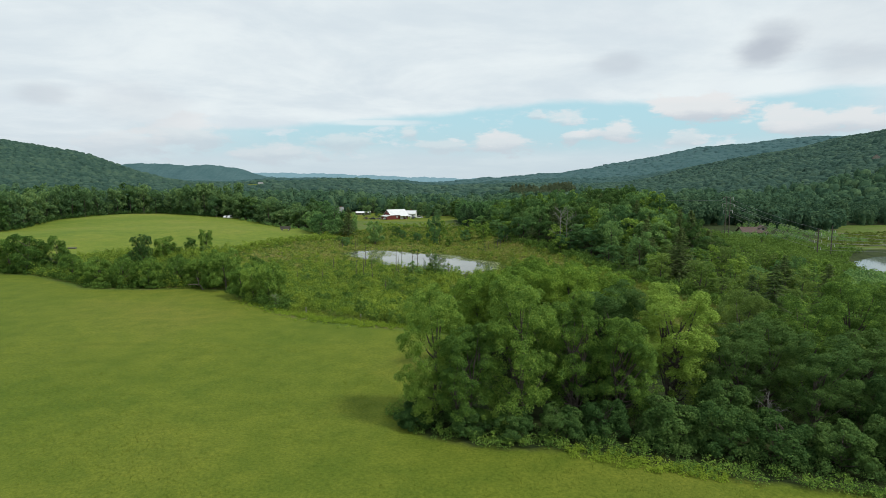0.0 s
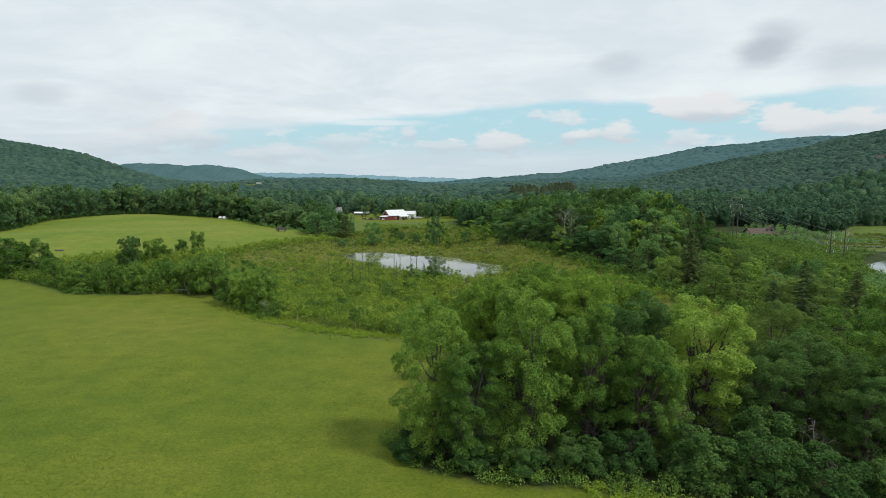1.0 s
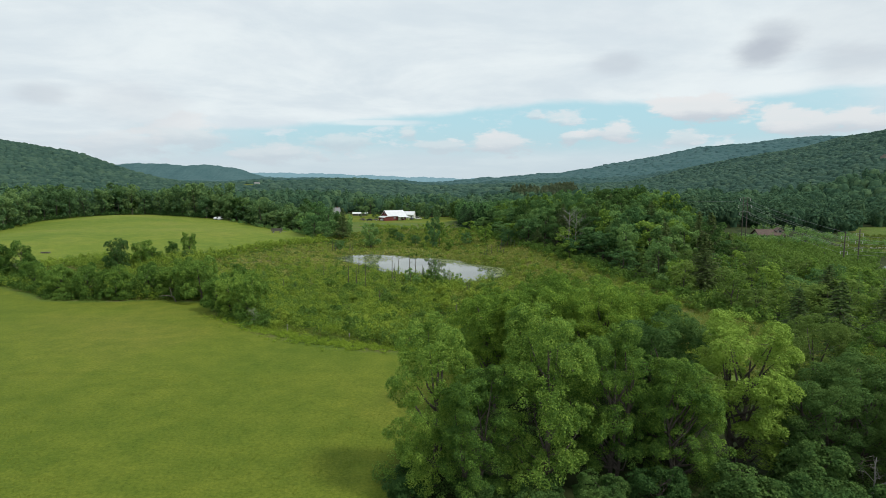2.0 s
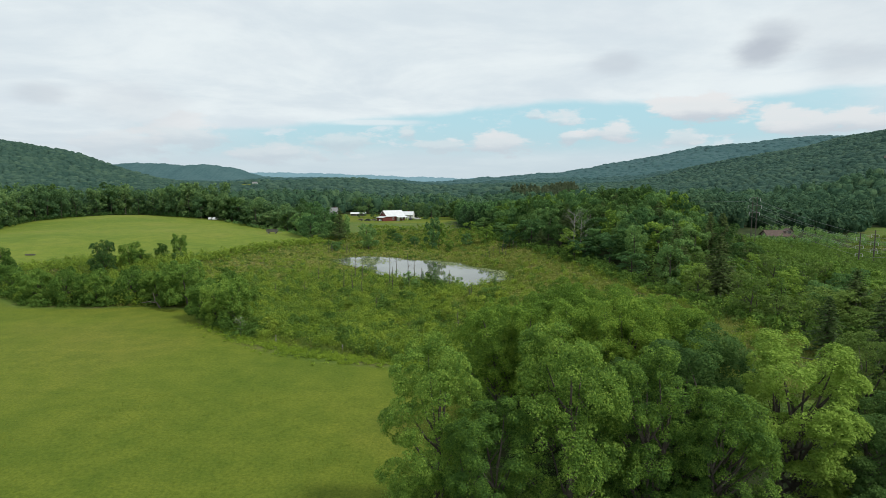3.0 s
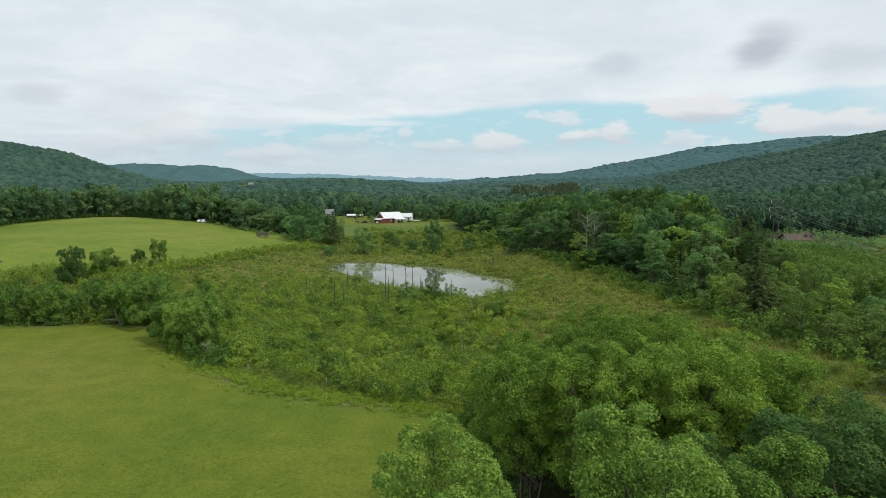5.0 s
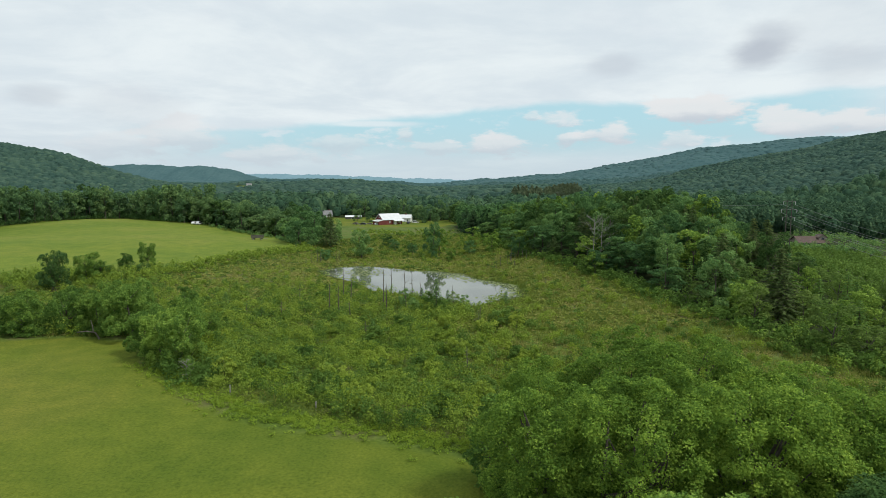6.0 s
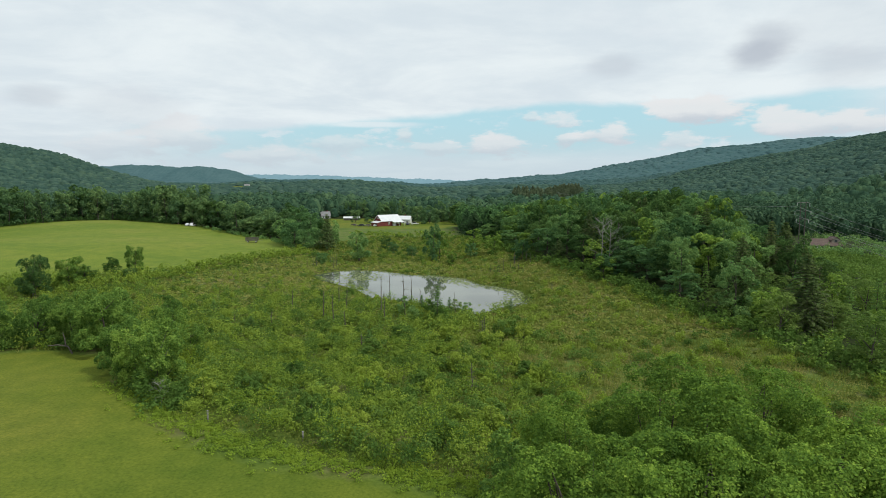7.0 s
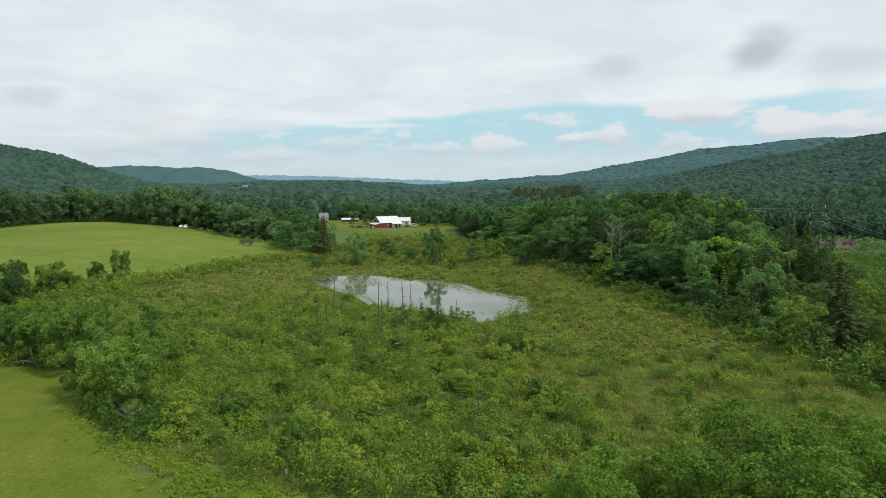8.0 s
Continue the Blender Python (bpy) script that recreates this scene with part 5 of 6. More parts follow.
plants("meadow_brush", gx[ok], gy[ok], RNG.uniform(0.6, 1.8, ok.sum()), RNG.uniform(0.8, 1.9, ok.sum()), 60, 0.6, SHRUB, "rough grass and low brush in the farm meadow")

mid_tree("bright", 40.6, 201.0, 6.2, 3.2, "small rounded tree at the foot of a dead tree")
# single taller bushes rising out of the marsh
n = 0
while n < 130:
    x, y = RNG.uniform(-60, 14), RNG.uniform(106, 200)
    if inside(x, y, MARSH) < 3 or inside(x, y, POND) > -3:
        continue
    h = (RNG.uniform(1.6, 3.4) if x < 15 else RNG.uniform(1.2, 2.2)) * (1.0 if y < 160 else 0.7)
    pale = RNG.random() < 0.55
    mid_tree("pale_bush" if pale else "bush", x, y, h, h * RNG.uniform(0.5, 0.8), "rounded light green shrub in the marsh scrub" if pale else "bushy deep green shrub standing out of the marsh scrub", "marsh bushes", "marsh_shrub")
    n += 1
# ---- dead trees standing in the marsh ----


def snag(x, y, h, stubs, r0=0.14, label="bare grey dead tree trunk standing in the marsh", name="dead_tree", forked=0, wood=DEADWOOD):
    t = thing(name, stand(x, y, RNG.uniform(0, 360), sink=0.5), label, "dead tree")
    h += 0.4
    lean = RNG.normal(0, 0.035, 2)
    zs = np.linspace(0, h, 7)
    pts = np.stack([zs * lean[0] + RNG.normal(0, 0.03, 7), zs * lean[1] + RNG.normal(0, 0.03, 7), zs], 1)
    part("trunk", mesh_of("dead_trunk", *tubes([(pts, r0 * np.linspace(1.15, 0.35, 7))], 7)), wood, t)
    for i in range(stubs):
        f = RNG.uniform(0.35, 0.95)
        a = RNG.uniform(0, 6.28)
        p = pts[0] + (pts[-1] - pts[0]) * f
        L = RNG.uniform(0.7, 1.9) * (1.2 - f) * (0.4 + 0.2 * h if forked else 1.0)
        way = np.array([math.cos(a), math.sin(a), RNG.uniform(-0.1, 0.7) + 0.5 * forked])
        path = [(np.array([p, p + way * L * 0.5 + [0, 0, 0.05], p + way * L]), r0 * np.array([0.34, 0.22, 0.08]))]
        if forked:
            for _ in range(4):
                q = p + way * L * RNG.uniform(0.4, 0.95)
                path.append((np.array([q, q + (way + RNG.normal(0, 0.6, 3)) * L * 0.3, q + (way + RNG.normal(0, 0.7, 3)) * L * 0.55]), r0 * np.array([0.16, 0.1, 0.04])))
        part("branch", mesh_of("dead_branch", *tubes(path, 5)), wood, t)
    return t


for x, y, h, k in ((-24.8, 185.0, 7.9, 3), (-21.8, 177.0, 7.4, 4), (-25.9, 172.2, 6.1, 2), (-22.6, 165.7, 6.7, 4), (-14.3, 176.9, 8.3, 5), (-13.5, 190.9, 6.6, 2), (-8.9, 173.2, 9.2, 9), (-8.1, 186.3, 7.0, 2),
                   (-6.2, 187.8, 4.2, 1), (1.9, 187.7, 4.2, 1), (-12.7, 167.7, 6.7, 4), (-19.6, 161.7, 4.3, 2), (-33.6, 177.1, 5.4, 2), (6.1, 154.3, 3.8, 4), (2.6, 127.1, 4.6, 6), (-14.6, 147.1, 3.6, 3),
                   (6.6, 159.0, 3.4, 4), (-40.8, 162.1, 3.6, 1), (-34, 163, 4.0, 1)):
    snag(x, y, h, 2 * k + 2, 0.075 + 0.006 * h)
for i in range(14):
    snag(20 + RNG.uniform(-7, 7), 232 + RNG.uniform(-6, 6), RNG.uniform(2.5, 4.5), 1, 0.08, "thin grey dead sapling at the pond's far bank")
for i in range(9):
    snag(-42 + RNG.uniform(-6, 6), 252 + RNG.uniform(-6, 6), RNG.uniform(2.5, 5.0), 2, 0.08, "thin grey dead sapling at the pond's far bank")
snag(-34.6, 119.2, 3.0, 12, 0.09, "small bleached dead tree with forked twigs", forked=1, wood=BLEACHED)
snag(41.0, 205, 15.5, 16, 0.13, "tall pale dead tree with bare forked limbs", forked=1, wood=BLEACHED)
snag(43.6, 207, 14.5, 14, 0.11, "tall pale dead tree with bare forked limbs", forked=1, wood=BLEACHED)
snag(33.0, 57.3, 5.0, 10, 0.09, "small bleached dead tree among the grove's shrubs", forked=1, wood=BLEACHED)
for x, y, turn in ((52.0, 107.0, -14),):
    stem = thing("fallen_tree", pose(x, y, ground_z(x, y) + 0.5, 0, 0, turn), "bleached fallen stem lying in the sedge", "dead tree")
    part("trunk", mesh_of("lying_stem", *tubes([(np.array([[-2.8, 0, 0.25], [-1.0, 0.15, 0.2], [1.0, 0.05, 0.3], [2.8, -0.1, 0.1]]), np.array([0.03, 0.05, 0.06, 0.08]))], 6)), DEADWOOD, stem)
log = thing("fallen_tree", pose(-60.5, 141.2, ground_z(-60.5, 141.2), 0, 0, 5) @ Matrix.Diagonal((0.8, 0.8, 0.8, 1)), "bleached fallen trunk resting against the hedge", "dead tree")
part("trunk", mesh_of("fallen_stem", *tubes([(np.array([[-2.4, 0.2, 1.5], [-0.5, 0.1, 1.7], [1.4, 0, 1.4], [2.2, -0.1, -0.1]]), np.array([0.08, 0.13, 0.16, 0.2])),
                                             (np.array([[1.0, 0, 1.5], [0.7, 0.4, 2.8], [0.2, 0.8, 4.0]]), np.array([0.13, 0.1, 0.05]))], 7)), DEADWOOD, log)
for x, y, hh in ((-27.2, 114.2, 1.2), (-15.6, 109.0, 1.0)):
    post = thing("fence_post", stand(x, y, 10, sink=0.3), "short weathered fence post in the weeds", "post")
    part("stake", block(0, 0, 0.5 * hh + 0.15, 0.16, 0.16, hh + 0.3, 0.02), BLEACHED, post)
    part("cap", block(0, 0, hh + 0.32, 0.19, 0.19, 0.05, 0.01), BLEACHED, post)
for x, y, h, r in ((-2.1, 169.7, 7.4, 1.7), (-5.5, 176.8, 4.2, 1.2), (0.4, 172, 4.6, 1.3), (-13.8, 150, 3.4, 1.3), (-38, 163, 3.0, 1.4), (-50, 176, 3.6, 1.6), (14, 178, 3.2, 1.1)):
    fir(x, y, h, r * 1.35, "small soft green larch growing among the dead trunks", "young_conifer", CON_L)

for x, y, h, r, nm in ((-3.6, 171.2, 4.4, 1.5, "bright"), (1.8, 173.0, 4.0, 1.4, "airy"), (-9.6, 173.4, 4.6, 1.3, "round"), (-1.0, 167.6, 3.6, 1.5, "bright"), (-7.0, 170.0, 3.0, 1.4, "low"), (4.2, 176.2, 3.0, 1.3, "round")):
    mid_tree(nm, x, y, h, r, "slim young tree among the dead trunks at the pond")

# ---- lily pads on the pond ----
PAD = foliage("lily_pads", (0.15, 0.19, 0.075), (0.20, 0.24, 0.10), (0.27, 0.30, 0.14), 0.1)
n = 15000
lx, ly = RNG.uniform(-40, 22, n), RNG.uniform(180, 242, n)
q = inside(lx, ly, POND)
east_side = smoothstep(lx + (ly - 215) * 0.3, -4, 14) * smoothstep(q, 7, 2) + smoothstep(np.hypot(lx + 26, (ly - 229) * 0.8), 9, 3) * 0.8 + smoothstep(np.hypot(lx - 2, (ly - 222) * 0.9), 6, 2) * 0.7 + smoothstep(q, 2.5, 0.6) * 0.6 * (ly > 200)
ok = (q > 0.3) & (RNG.random(n) < east_side)
lx, ly = lx[ok], ly[ok]
ang = np.linspace(0.25, 6.05, 7)
rr = RNG.uniform(0.12, 0.42, len(lx))
pv = np.concatenate([np.stack([lx, ly, np.full(len(lx), WATER + 0.012)], -1)[:, None],
                     np.stack([lx[:, None] + rr[:, None] * np.cos(ang), ly[:, None] + rr[:, None] * np.sin(ang), np.full((len(lx), 7), WATER + 0.016)], -1)], 1).reshape(-1, 3)
pf = np.array([[0, i, i + 1] for i in range(1, 7)])
pf = (pf[None] + 8 * np.arange(len(lx))[:, None, None]).reshape(-1, 3)
me = mesh_of("lily_pads", pv, pf)
me.materials.append(PAD)
tagged(new("lily_pads", me), "floating green lily pads near the pond's banks", "water plants", kind="stuff")

# ---- farm and other buildings ----
RED = material("red_barn_boards", [(0.120, 0.030, 0.028), (0.165, 0.042, 0.038), (0.215, 0.062, 0.054)], 0.6, 0.8, 0.3, 8)
WHITE = material("white_painted_boards", [(0.62, 0.62, 0.60), (0.74, 0.74, 0.72), (0.80, 0.80, 0.78)], 0.7, 0.6, 0.2, 10)
ROOF_WHITE = material("white_sheet_metal_roof", [(0.56, 0.58, 0.60), (0.66, 0.67, 0.68), (0.72, 0.72, 0.72)], 0.5, 0.5, 0.1, 4)
ROOF_GREY = material("grey_shingle_roof", [(0.16, 0.16, 0.165), (0.22, 0.22, 0.225), (0.28, 0.28, 0.28)], 1.2, 0.9, 0.4, 12)
ROOF_BROWN = material("brown_shingle_roof", [(0.075, 0.052, 0.045), (0.105, 0.075, 0.062), (0.135, 0.098, 0.082)], 1.2, 0.9, 0.4, 12)
GLASS = material("window_glass", [(0.02, 0.025, 0.03), (0.04, 0.045, 0.05)], 0.5, 0.08, spec=0.8)
TAN = material("tan_siding", [(0.22, 0.19, 0.155), (0.28, 0.245, 0.20), (0.32, 0.285, 0.24)], 0.6, 0.8, 0.2, 9)
RUBBER = material("black_rubber", [(0.015, 0.015, 0.015), (0.03, 0.03, 0.03)], 3, 0.85)
STEEL = material("galvanised_steel", [(0.26, 0.25, 0.23), (0.34, 0.33, 0.30)], 2, 0.6, metal=0.3)
OLDWOOD = material("weathered_grey_boards", [(0.06, 0.053, 0.047), (0.10, 0.09, 0.08), (0.15, 0.135, 0.12)], 2, 0.9, 0.5, 14)
POLEWOOD = material("grey_brown_pole_timber", [(0.075, 0.066, 0.056), (0.105, 0.092, 0.080), (0.145, 0.128, 0.112)], 2, 0.9, 0.5, 14)
PORCELAIN = material("white_insulator", [(0.6, 0.6, 0.6), (0.75, 0.75, 0.75)], 3, 0.3)
WIRE = material("aluminium_conductor", [(0.30, 0.31, 0.32), (0.38, 0.39, 0.40)], 4, 0.5, metal=0.5)
GRAVEL = material("gravel", [(0.17, 0.165, 0.15), (0.24, 0.23, 0.215), (0.30, 0.29, 0.27)], 0.7, 0.95, 0.4, 12)


def gable(L, W, eave, ridge):
    """End outline of a gabled house, W across."""
    return [(-W / 2, 0), (W / 2, 0), (W / 2, eave), (0, ridge), (-W / 2, eave)]


def house(name, m, L, W, eave, ridge, wall_mat, roof_mat, label, category, openings=(), over=0.4, chimney=None, group=""):
    """A gabled building, its ridge along x. openings: (side, along, sill, width, height, material, kind)."""
    t = thing(name, m, label, category, group)
    part("wall", prism(gable(L, W, eave, ridge), L, "x", -L / 2), wall_mat, t)
    k = (ridge - eave) / (W / 2)
    for s in (1, -1):
        th = 0.16
        out = [(0, ridge + 0.02), (s * (W / 2 + over), eave - k * over + 0.02), (s * (W / 2 + over), eave - k * over + th), (0, ridge + th)]
        part("roof", prism(out, L + 2 * over, "x", -L / 2 - over), roof_mat, t)
    for side, along, sill, w, h, mat, kind in openings:
        y = {"front": -W / 2, "back": W / 2}.get(side)
        if y is not None:
            sgn = -1 if side == "front" else 1
            hole = part(kind, block(along, y + sgn * 0.02, sill + h / 2, w, 0.06, h, 0.01), mat, t)
            edge = bmesh.new()
            for dx, dz, ww, hh in ((0, h / 2 + 0.06, w + 0.24, 0.12), (-w / 2 - 0.06, 0, 0.12, h), (w / 2 + 0.06, 0, 0.12, h), (0, -h / 2 - 0.06, w + 0.24, 0.12)):
                box(edge, along + dx, y + sgn * 0.05, sill + h / 2 + dz, ww, 0.10, hh)
            part("surround", edge, WHITE, hole)
        else:
            x = -L / 2 if side == "left" else L / 2
            sgn = -1 if side == "left" else 1
            hole = part(kind, block(x + sgn * 0.02, along, sill + h / 2, 0.06, w, h, 0.01), mat, t)
            edge = bmesh.new()
            for dy, dz, ww, hh in ((0, h / 2 + 0.06, w + 0.24, 0.12), (-w / 2 - 0.06, 0, 0.12, h), (w / 2 + 0.06, 0, 0.12, h), (0, -h / 2 - 0.06, w + 0.24, 0.12)):
                box(edge, x + sgn * 0.05, along + dy, sill + h / 2 + dz, 0.10, ww, hh)
            part("surround", edge, WHITE, hole)
    if chimney:
        cx, cy, ch = chimney
        part("chimney", block(cx, cy, ridge + ch / 2 - 0.6, 0.7, 0.7, ch + 0.6, 0.03), RED, t)
    return t


barn = house("barn", stand(-36.0, 447, 36, sink=0.0), 15.0, 10.0, 3.5, 7.2, RED, ROOF_WHITE, "red wooden barn with a bright white metal roof", "barn",
             [("front", 2.2, 0.0, 2.6, 2.9, WHITE, "door"), ("front", 5.2, 1.2, 1.0, 1.0, WHITE, "window"), ("front", -2.2, 1.3, 0.9, 1.0, GLASS, "window"), ("left", 0.0, 4.9, 1.1, 1.3, GLASS, "window")], 0.5)
part("lean_to_wall", prism([(-11.3, 0), (-7.5, 0), (-7.5, 3.3), (-11.3, 2.5)], 8.0, "y", -5.6), RED, barn)
part("lean_to_roof", prism([(-11.8, 2.4), (-7.49, 3.32), (-7.49, 3.5), (-11.8, 2.58)], 8.8, "y", -6.0), ROOF_WHITE, barn)
part("porch_roof", prism([(-5.0 - 3.4, 2.5), (-5.0, 3.3), (-5.0, 3.46), (-5.0 - 3.4, 2.66)], 8.5, "x", -0.2), ROOF_WHITE, barn)
for px_ in (0.2, 4.0, 7.9):
    part("post", block(px_, -8.2, 1.25, 0.16, 0.16, 2.5, 0.01), WHITE, barn)
house("farmhouse", stand(-28.0, 470, -8, sink=0.9), 13, 7.5, 3.6, 5.8, WHITE, ROOF_WHITE, "white clapboard farmhouse with a pale metal roof", "house",
                  [("front", x0, 1.2, 0.9, 1.4, GLASS, "window") for x0 in (-4.6, -2.2, 2.2, 4.6)] + [("front", 0, 0.2, 1.0, 2.1, GLASS, "door"), ("left", 0, 3.0, 0.9, 1.2, GLASS, "window")], 0.4, (2.5, 0.3, 1.4))
house("shed", stand(-68, 500, 4, sink=0.5), 12, 5, 2.2, 3.2, OLDWOOD, ROOF_WHITE, "low weathered shed with a pale metal roof", "shed", [("front", 0, 0, 2.4, 1.9, GLASS, "door")], 0.3)
# sunk 3.4 m so only the upper part shows to the camera
house("white_house", stand(-92, 520, 20, sink=3.4), 7, 6, 5.4, 8.6, WHITE, ROOF_GREY, "white two-storey house sunk low among trees", "house",
      [("front", x0, 1.0 + s, 0.9, 1.3, GLASS, "window") for x0 in (-2.0, 0, 2.0) for s in (0, 2.6)], 0.4, (1.5, 0.2, 1.2))
house("white_house", stand(-328, 1060, 10, sink=1.5), 8, 6, 3.8, 6, WHITE, ROOF_GREY, "distant white house beside a pale clearing", "house",
      [("front", x0, 1.2, 1.2, 1.6, GLASS, "window") for x0 in (-2.5, 0, 2.5)], 0.4)
ranch = house("brown_house", stand(146.5, 277, -6, sink=2.0), 10.5, 8, 2.4, 4.4, TAN, ROOF_BROWN, "low house with a brown shingle roof among trees", "house",
              [("front", x0, 0.9, 1.2, 1.1, GLASS, "window") for x0 in (-4.0, -1.5, 1.8, 4.2)], 0.6)
part("dormer_wall", prism([(2.6, 2.6), (5.4, 2.6), (5.4, 4.3), (4.0, 5.3), (2.6, 4.3)], 3.4, "y", -2.6), TAN, ranch)
for s in (1, -1):
    part("dormer_roof", prism([(4, 5.32), (4 + s * 1.8, 4.03), (4 + s * 1.8, 4.19), (4, 5.48)], 4.2, "y", -3.0), ROOF_BROWN, ranch)
part("dormer_window", block(4.0, -2.62, 3.8, 1.0, 0.06, 0.9, 0.01), GLASS, ranch)
house("hill_house", stand(505, 690, 50, sink=0.3), 8, 7, 5.5, 8.5, TAN, ROOF_GREY, "small pale house high on the wooded hillside", "house",
      [("front", x0, 1.0, 1.0, 1.3, GLASS, "window") for x0 in (-2, 2)], 0.4)


def wheel(r, w, x, y, z, parent):
    bm = bmesh.new()
    bmesh.ops.create_cone(bm, cap_ends=True, segments=14, radius1=r, radius2=r, depth=w, matrix=Matrix.Translation((x, y, z)) @ Euler((math.pi / 2, 0, 0)).to_matrix().to_4x4())
    wh = part("wheel", bm, RUBBER, parent)
    hub = bmesh.new()
    bmesh.ops.create_cone(hub, cap_ends=True, segments=10, radius1=r * 0.5, radius2=r * 0.5, depth=w + 0.03, matrix=Matrix.Translation((x, y, z)) @ Euler((math.pi / 2, 0, 0)).to_matrix().to_4x4())
    part("rim", hub, WHITE, wh)


def wagon(x, y, turn, L=5.2):
    t = thing("hay_wagon", stand(x, y, turn, sink=0.0), "weathered wooden hay wagon with slatted sides parked on the field", "wagon")
    part("bed", block(0, 0, 0.95, L, 2.3, 0.16, 0.02), OLDWOOD, t)
    for s in (-1, 1):
        part("axle", block(s * L * 0.32, 0, 0.45, 0.12, 2.0, 0.12, 0.01), STEEL, t)
        for q in (-1, 1):
            wheel(0.42, 0.22, s * L * 0.32, q * 0.95, 0.42, t)
    for s in (-1, 1):
        for i in range(6):
            part("stake", block(-L / 2 + 0.1 + i * (L - 0.2) / 5, s * 1.12, 1.6, 0.09, 0.07, 1.3, 0.005), OLDWOOD, t)
        for i in range(4):
            part("slat", block(0, s * 1.17, 1.2 + i * 0.3, L, 0.04, 0.17, 0.005), OLDWOOD, t)
    for s in (-1, 1):
        for i in range(5):
            part("end_slat", block(s * (L / 2 - 0.02), 0, 1.2 + i * 0.3, 0.04, 2.2, 0.17, 0.005), OLDWOOD, t)
    part("drawbar", block(L / 2 + 0.9, 0, 0.6, 1.9, 0.12, 0.1, 0.01), STEEL, t)
    return t


wagon(-81.5, 302, 12)


def trailer(x, y, turn, label):
    t = thing("flatbed_trailer", stand(x, y, turn, sink=0.0), label, "trailer")
    part("deck", block(0, 0, 0.75, 4.6, 2.0, 0.18, 0.02), OLDWOOD, t)
    for s in (-1, 1):
        wheel(0.36, 0.2, 0.5, s * 0.95, 0.36, t)
        part("rail", block(0, s * 0.98, 1.05, 4.4, 0.06, 0.1, 0.01), STEEL, t)
    part("load", prism([(-1.8, 0.84), (1.6, 0.84), (1.3, 1.5), (0.2, 1.7), (-1.2, 1.45)], 1.5, "y", -0.75), OLDWOOD, t)
    return t


def vehicle(x, y, turn, paint, label, L=4.6, H=1.55, name="car"):
    t = thing(name, stand(x, y, turn, sink=0.0), label, "car", "vehicles in the farmyard")
    side = [(-L / 2, 0.35), (L / 2, 0.35), (L / 2, 0.82), (L * 0.27, 0.95), (L * 0.13, H), (-L * 0.30, H), (-L * 0.44, 0.98), (-L / 2, 0.9)]
    bm = prism(side, 1.75, "y", -0.875)
    bmesh.ops.bevel(bm, geom=list(bm.edges), offset=0.06, segments=2, affect="EDGES")
    part("body", bm, paint, t)
    for s in (-1, 1):
        part("side_window", prism([(-L * 0.38, 1.0), (L * 0.22, 1.0), (L * 0.115, H - 0.1), (-L * 0.28, H - 0.1)], 0.02, "y", s * 0.885 - 0.01), GLASS, t)
        for q in (-1, 1):
            wheel(0.32, 0.2, q * L * 0.31, s * 0.8, 0.32, t)
        part("headlight", block(L / 2 + 0.005, s * 0.62, 0.70, 0.04, 0.3, 0.14, 0.01), PORCELAIN, t)
    return t


CARWHITE = material("white_car_paint", [(0.66, 0.66, 0.66), (0.72, 0.72, 0.72)], 1, 0.25, spec=0.5)
CARDARK = material("dark_car_paint", [(0.03, 0.035, 0.05), (0.05, 0.055, 0.07)], 1, 0.25, spec=0.5)
vehicle(-42.5, 437.5, 15, CARWHITE, "white car parked on grass by the barn")
vehicle(-53, 439, 170, CARDARK, "dark car parked in the farmyard")
vehicle(-18, 452, 5, CARWHITE, "white pickup parked beside the farmhouse", 5.2, 1.75)
vehicle(-22.5, 448.5, 80, CARDARK, "dark car parked beside the farmhouse")
trailer(-48, 436.5, 5, "flatbed trailer loaded with scrap timber beside the barn")
trailer(-58, 441, -8, "flatbed trailer loaded with scrap timber beside the barn")
vehicle(-134.2, 369.0, 82, CARWHITE, "white van parked at the far field edge", 4.6, 1.9)
vehicle(-137.0, 369.8, 84, CARWHITE, "white car parked at the far field edge")
for x, y, h, r in ((-13, 455, 11, 4.2), (-8, 462, 13, 5.0), (-17, 478, 12, 4.6), (-45, 478, 11, 4.6), (-52, 470, 8, 3.6), (-4, 446, 7, 3.2), (-62, 478, 9, 4.0)):
    mid_tree("far", x, y, h, r, "rounded green tree beside the farm buildings", "trees round the farm")
drag = thing("harrow", stand(-139.5, 219, 8, sink=0.02), "rusty field harrow lying on the mown grass", "farm tool")
part("harrow_frame", block(0, 0, 0.42, 3.0, 1.1, 0.10, 0.02), OLDWOOD, drag)
for i in range(5):
    part("tine_bar", block(-1.2 + i * 0.6, 0, 0.24, 0.08, 1.3, 0.46, 0.01), STEEL, drag)

# ---- power line ----


def wire(name, a, b, sag, label="aluminium overhead power line wire"):
    a, b = np.array(a), np.array(b)
    f = np.linspace(0, 1, 25)[:, None]
    pts = a + (b - a) * f
    pts[:, 2] -= (4 * sag * f * (1 - f))[:, 0]
    me = mesh_of(name, *tubes([(pts, np.full(25, 0.032))], 5))
    me.materials.append(WIRE)
    return tagged(new(name, me), label, "wire", "power line wires")


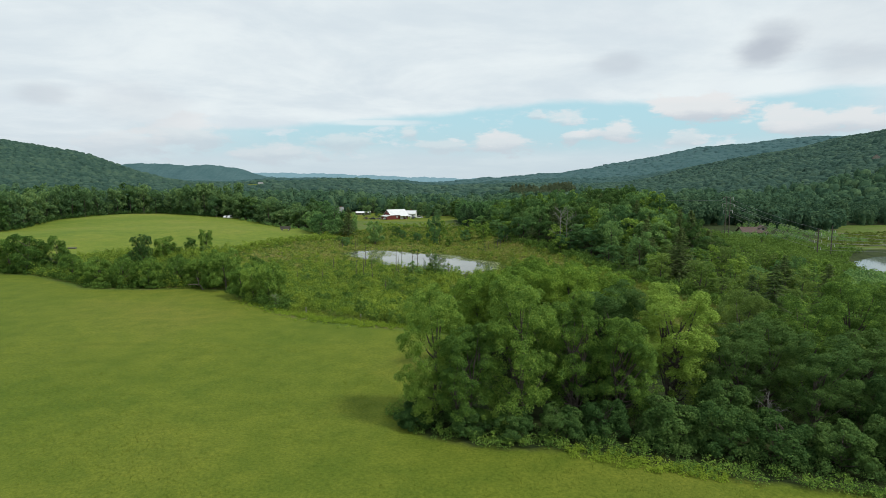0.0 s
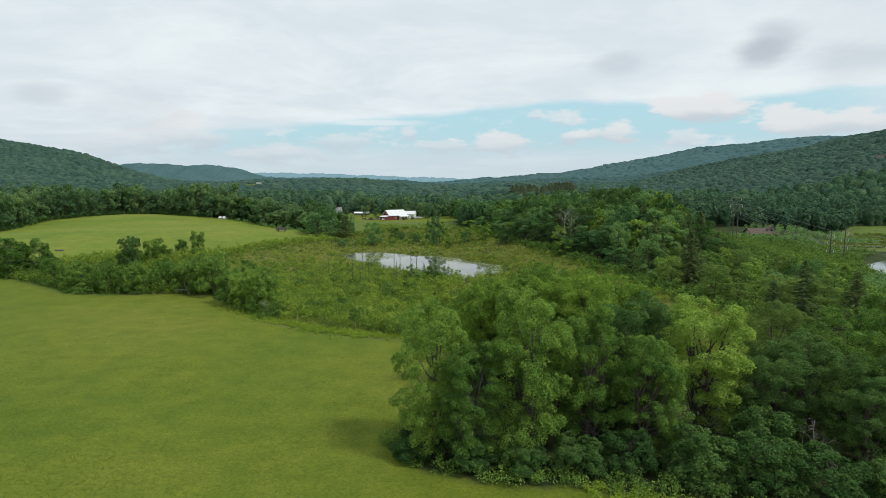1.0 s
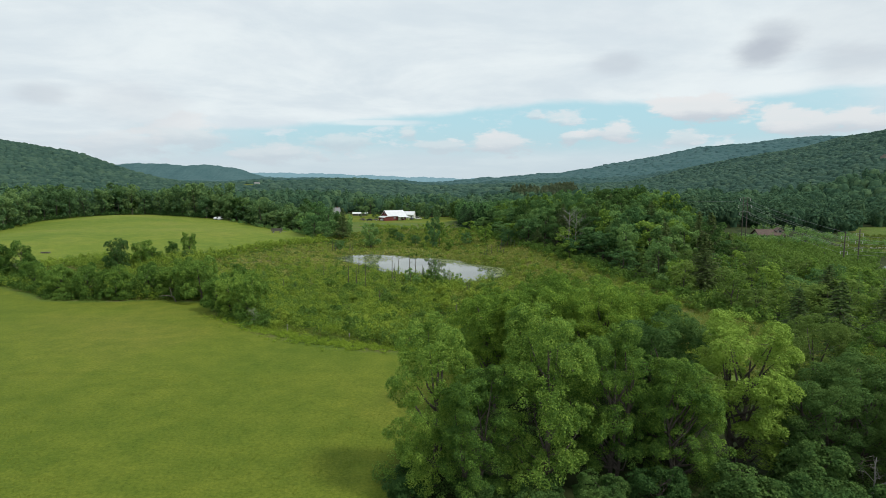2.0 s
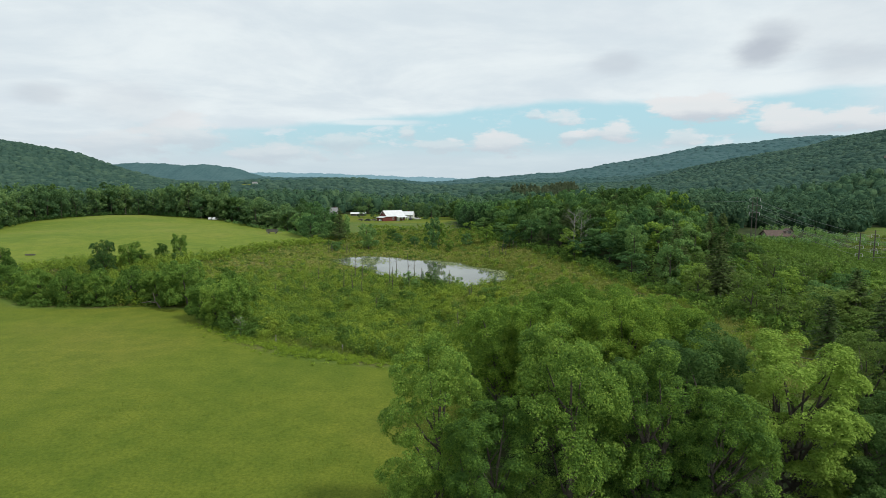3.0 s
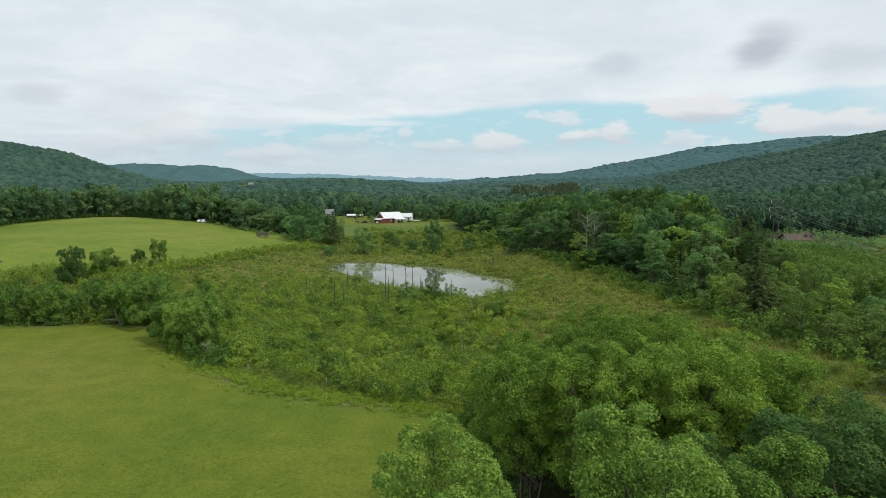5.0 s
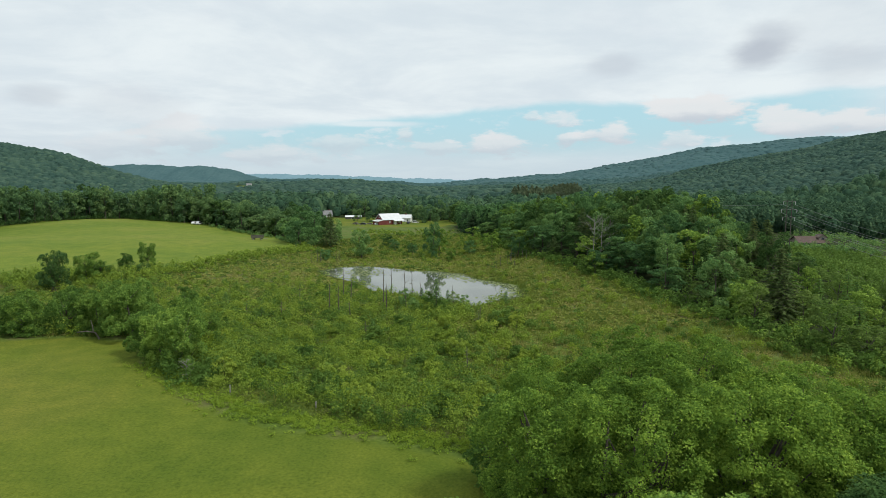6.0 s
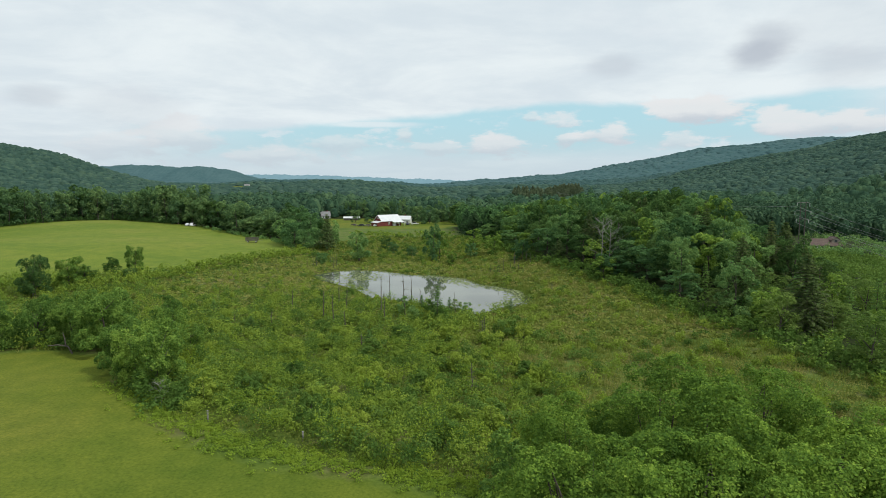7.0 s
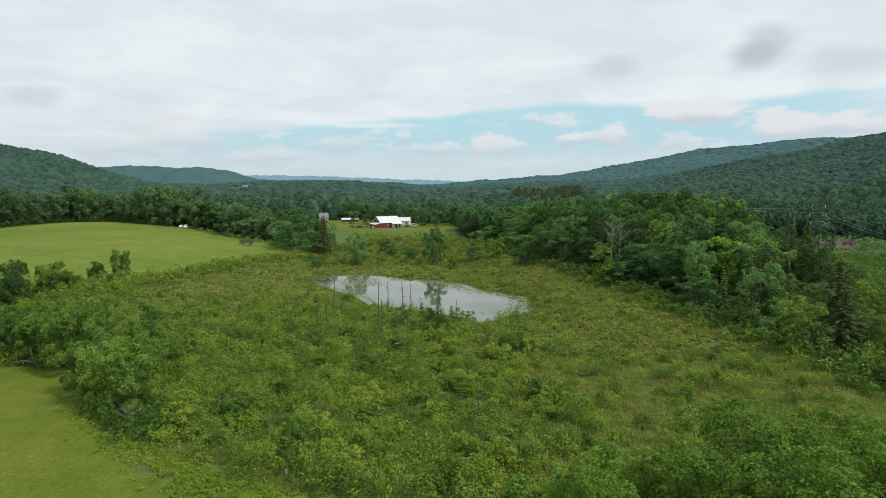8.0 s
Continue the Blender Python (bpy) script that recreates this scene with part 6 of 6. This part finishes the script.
def pole(x, y, h, arms, label, turn=0.0, twin=0.0):
    """A tall timber pole with cross-arms (drop from the top, half width, rise at the tips) and hanging insulators; gives the wire ends."""
    zg = ground_z(x, y)
    t = thing("utility_pole", pose(x, y, zg - 0.3, 0, 0, turn), label, "utility pole", "power line poles")
    for q in (-twin, twin) if twin else (0.0,):
        part("pole", mesh_of("pole", *tubes([(np.array([[q, 0, 0], [q, 0, h / 2], [q, 0, h + 0.3]]), np.array([0.24, 0.2, 0.15]) * (0.75 if twin else 1.0))], 9)), POLEWOOD, t)
    ends = []
    c, s = math.cos(radians(turn)), math.sin(radians(turn))
    for drop, half, rise in arms:
        z = h + 0.3 - drop
        pts = np.array([[-half, 0, z + rise * 0.35], [-half * 0.5, 0, z + rise], [0, 0, z + rise * 0.6], [half * 0.5, 0, z + rise], [half, 0, z + rise * 0.35]])
        part("crossarm", mesh_of("crossarm", *tubes([(pts, np.full(5, 0.085))], 6)), STEEL, t)
        for q in (-1, 1):
            ins = [(np.array([[q * half, 0, z + rise * 0.35], [q * half, 0, z - 1.0]]), np.array([0.07, 0.06]))]
            part("insulator", mesh_of("insulator", *tubes(ins, 7)), PORCELAIN, t)
            ends.append((x + c * q * half, y + s * q * half, zg - 0.3 + z - 1.0))
    return ends


A = pole(120.5, 248, 19.6 - ground_z(120.5, 248), [(0.5, 1.8, 0.3), (3.3, 2.3, 0.3), (6.0, 1.8, 0.3)], "tall twin-poled timber transmission tower with three cross-arms", -35, 0.75)
B = pole(136.4, 212, 9.0 - ground_z(136.4, 212), [(1.6, 1.0, 0.0), (4.2, 1.0, 0.0), (6.8, 1.0, 0.0)], "weathered timber power pole with white insulators", -35)
C = pole(142.0, 213, 9.9 - ground_z(142.0, 213), [(1.6, 1.0, 0.0), (4.2, 1.0, 0.0), (6.8, 1.0, 0.0)], "weathered timber power pole with white insulators", -35)
for i in range(6):
    wire("power_wire", A[i], (B if i % 2 == 0 else C)[(i // 2) * 2 + 1], 1.0)
    if i == 0:
        wire("power_wire", A[i], (A[i][0] - 62, A[i][1] + 95, A[i][2] + 3), 2.5)
    wire("power_wire", (B if i % 2 == 0 else C)[(i // 2) * 2 + 1], (250 + i, 100, 10 + 1.5 * (i // 2)), 1.5)

# ---- road beyond the eastern pond ----
rp = [(172, 254.5), (180, 251.5), (189, 248.5), (230, 236), (320, 212)]
rv, rf = [], []
for i, (x, y) in enumerate(rp):
    x1, y1 = rp[min(i + 1, len(rp) - 1)]
    x0, y0 = rp[max(i - 1, 0)]
    d = math.hypot(x1 - x0, y1 - y0)
    nx, ny = -(y1 - y0) / d, (x1 - x0) / d
    for s in (-2.2, 2.2):
        rv.append((x + nx * s, y + ny * s, ground_z(x, y) + 0.25))
for i in range(len(rp) - 1):
    rf.append((2 * i, 2 * i + 2, 2 * i + 3, 2 * i + 1))
me = mesh_of("road", np.array(rv), np.array(rf))
me.materials.append(GRAVEL)
tagged(new("road", me), "pale narrow road past the eastern pond", "road", kind="structure")

# rusty pine stand on the far valley floor
for x in np.arange(84, 150, 5.0):
    for y in np.arange(664, 720, 9.0):
        fir(x + RNG.uniform(-2, 2), y + RNG.uniform(-3, 3), RNG.uniform(12, 15.5), RNG.uniform(5.0, 6.6), "rusty olive pine in a close stand on the valley floor", "pine_tree", CON_RUST)
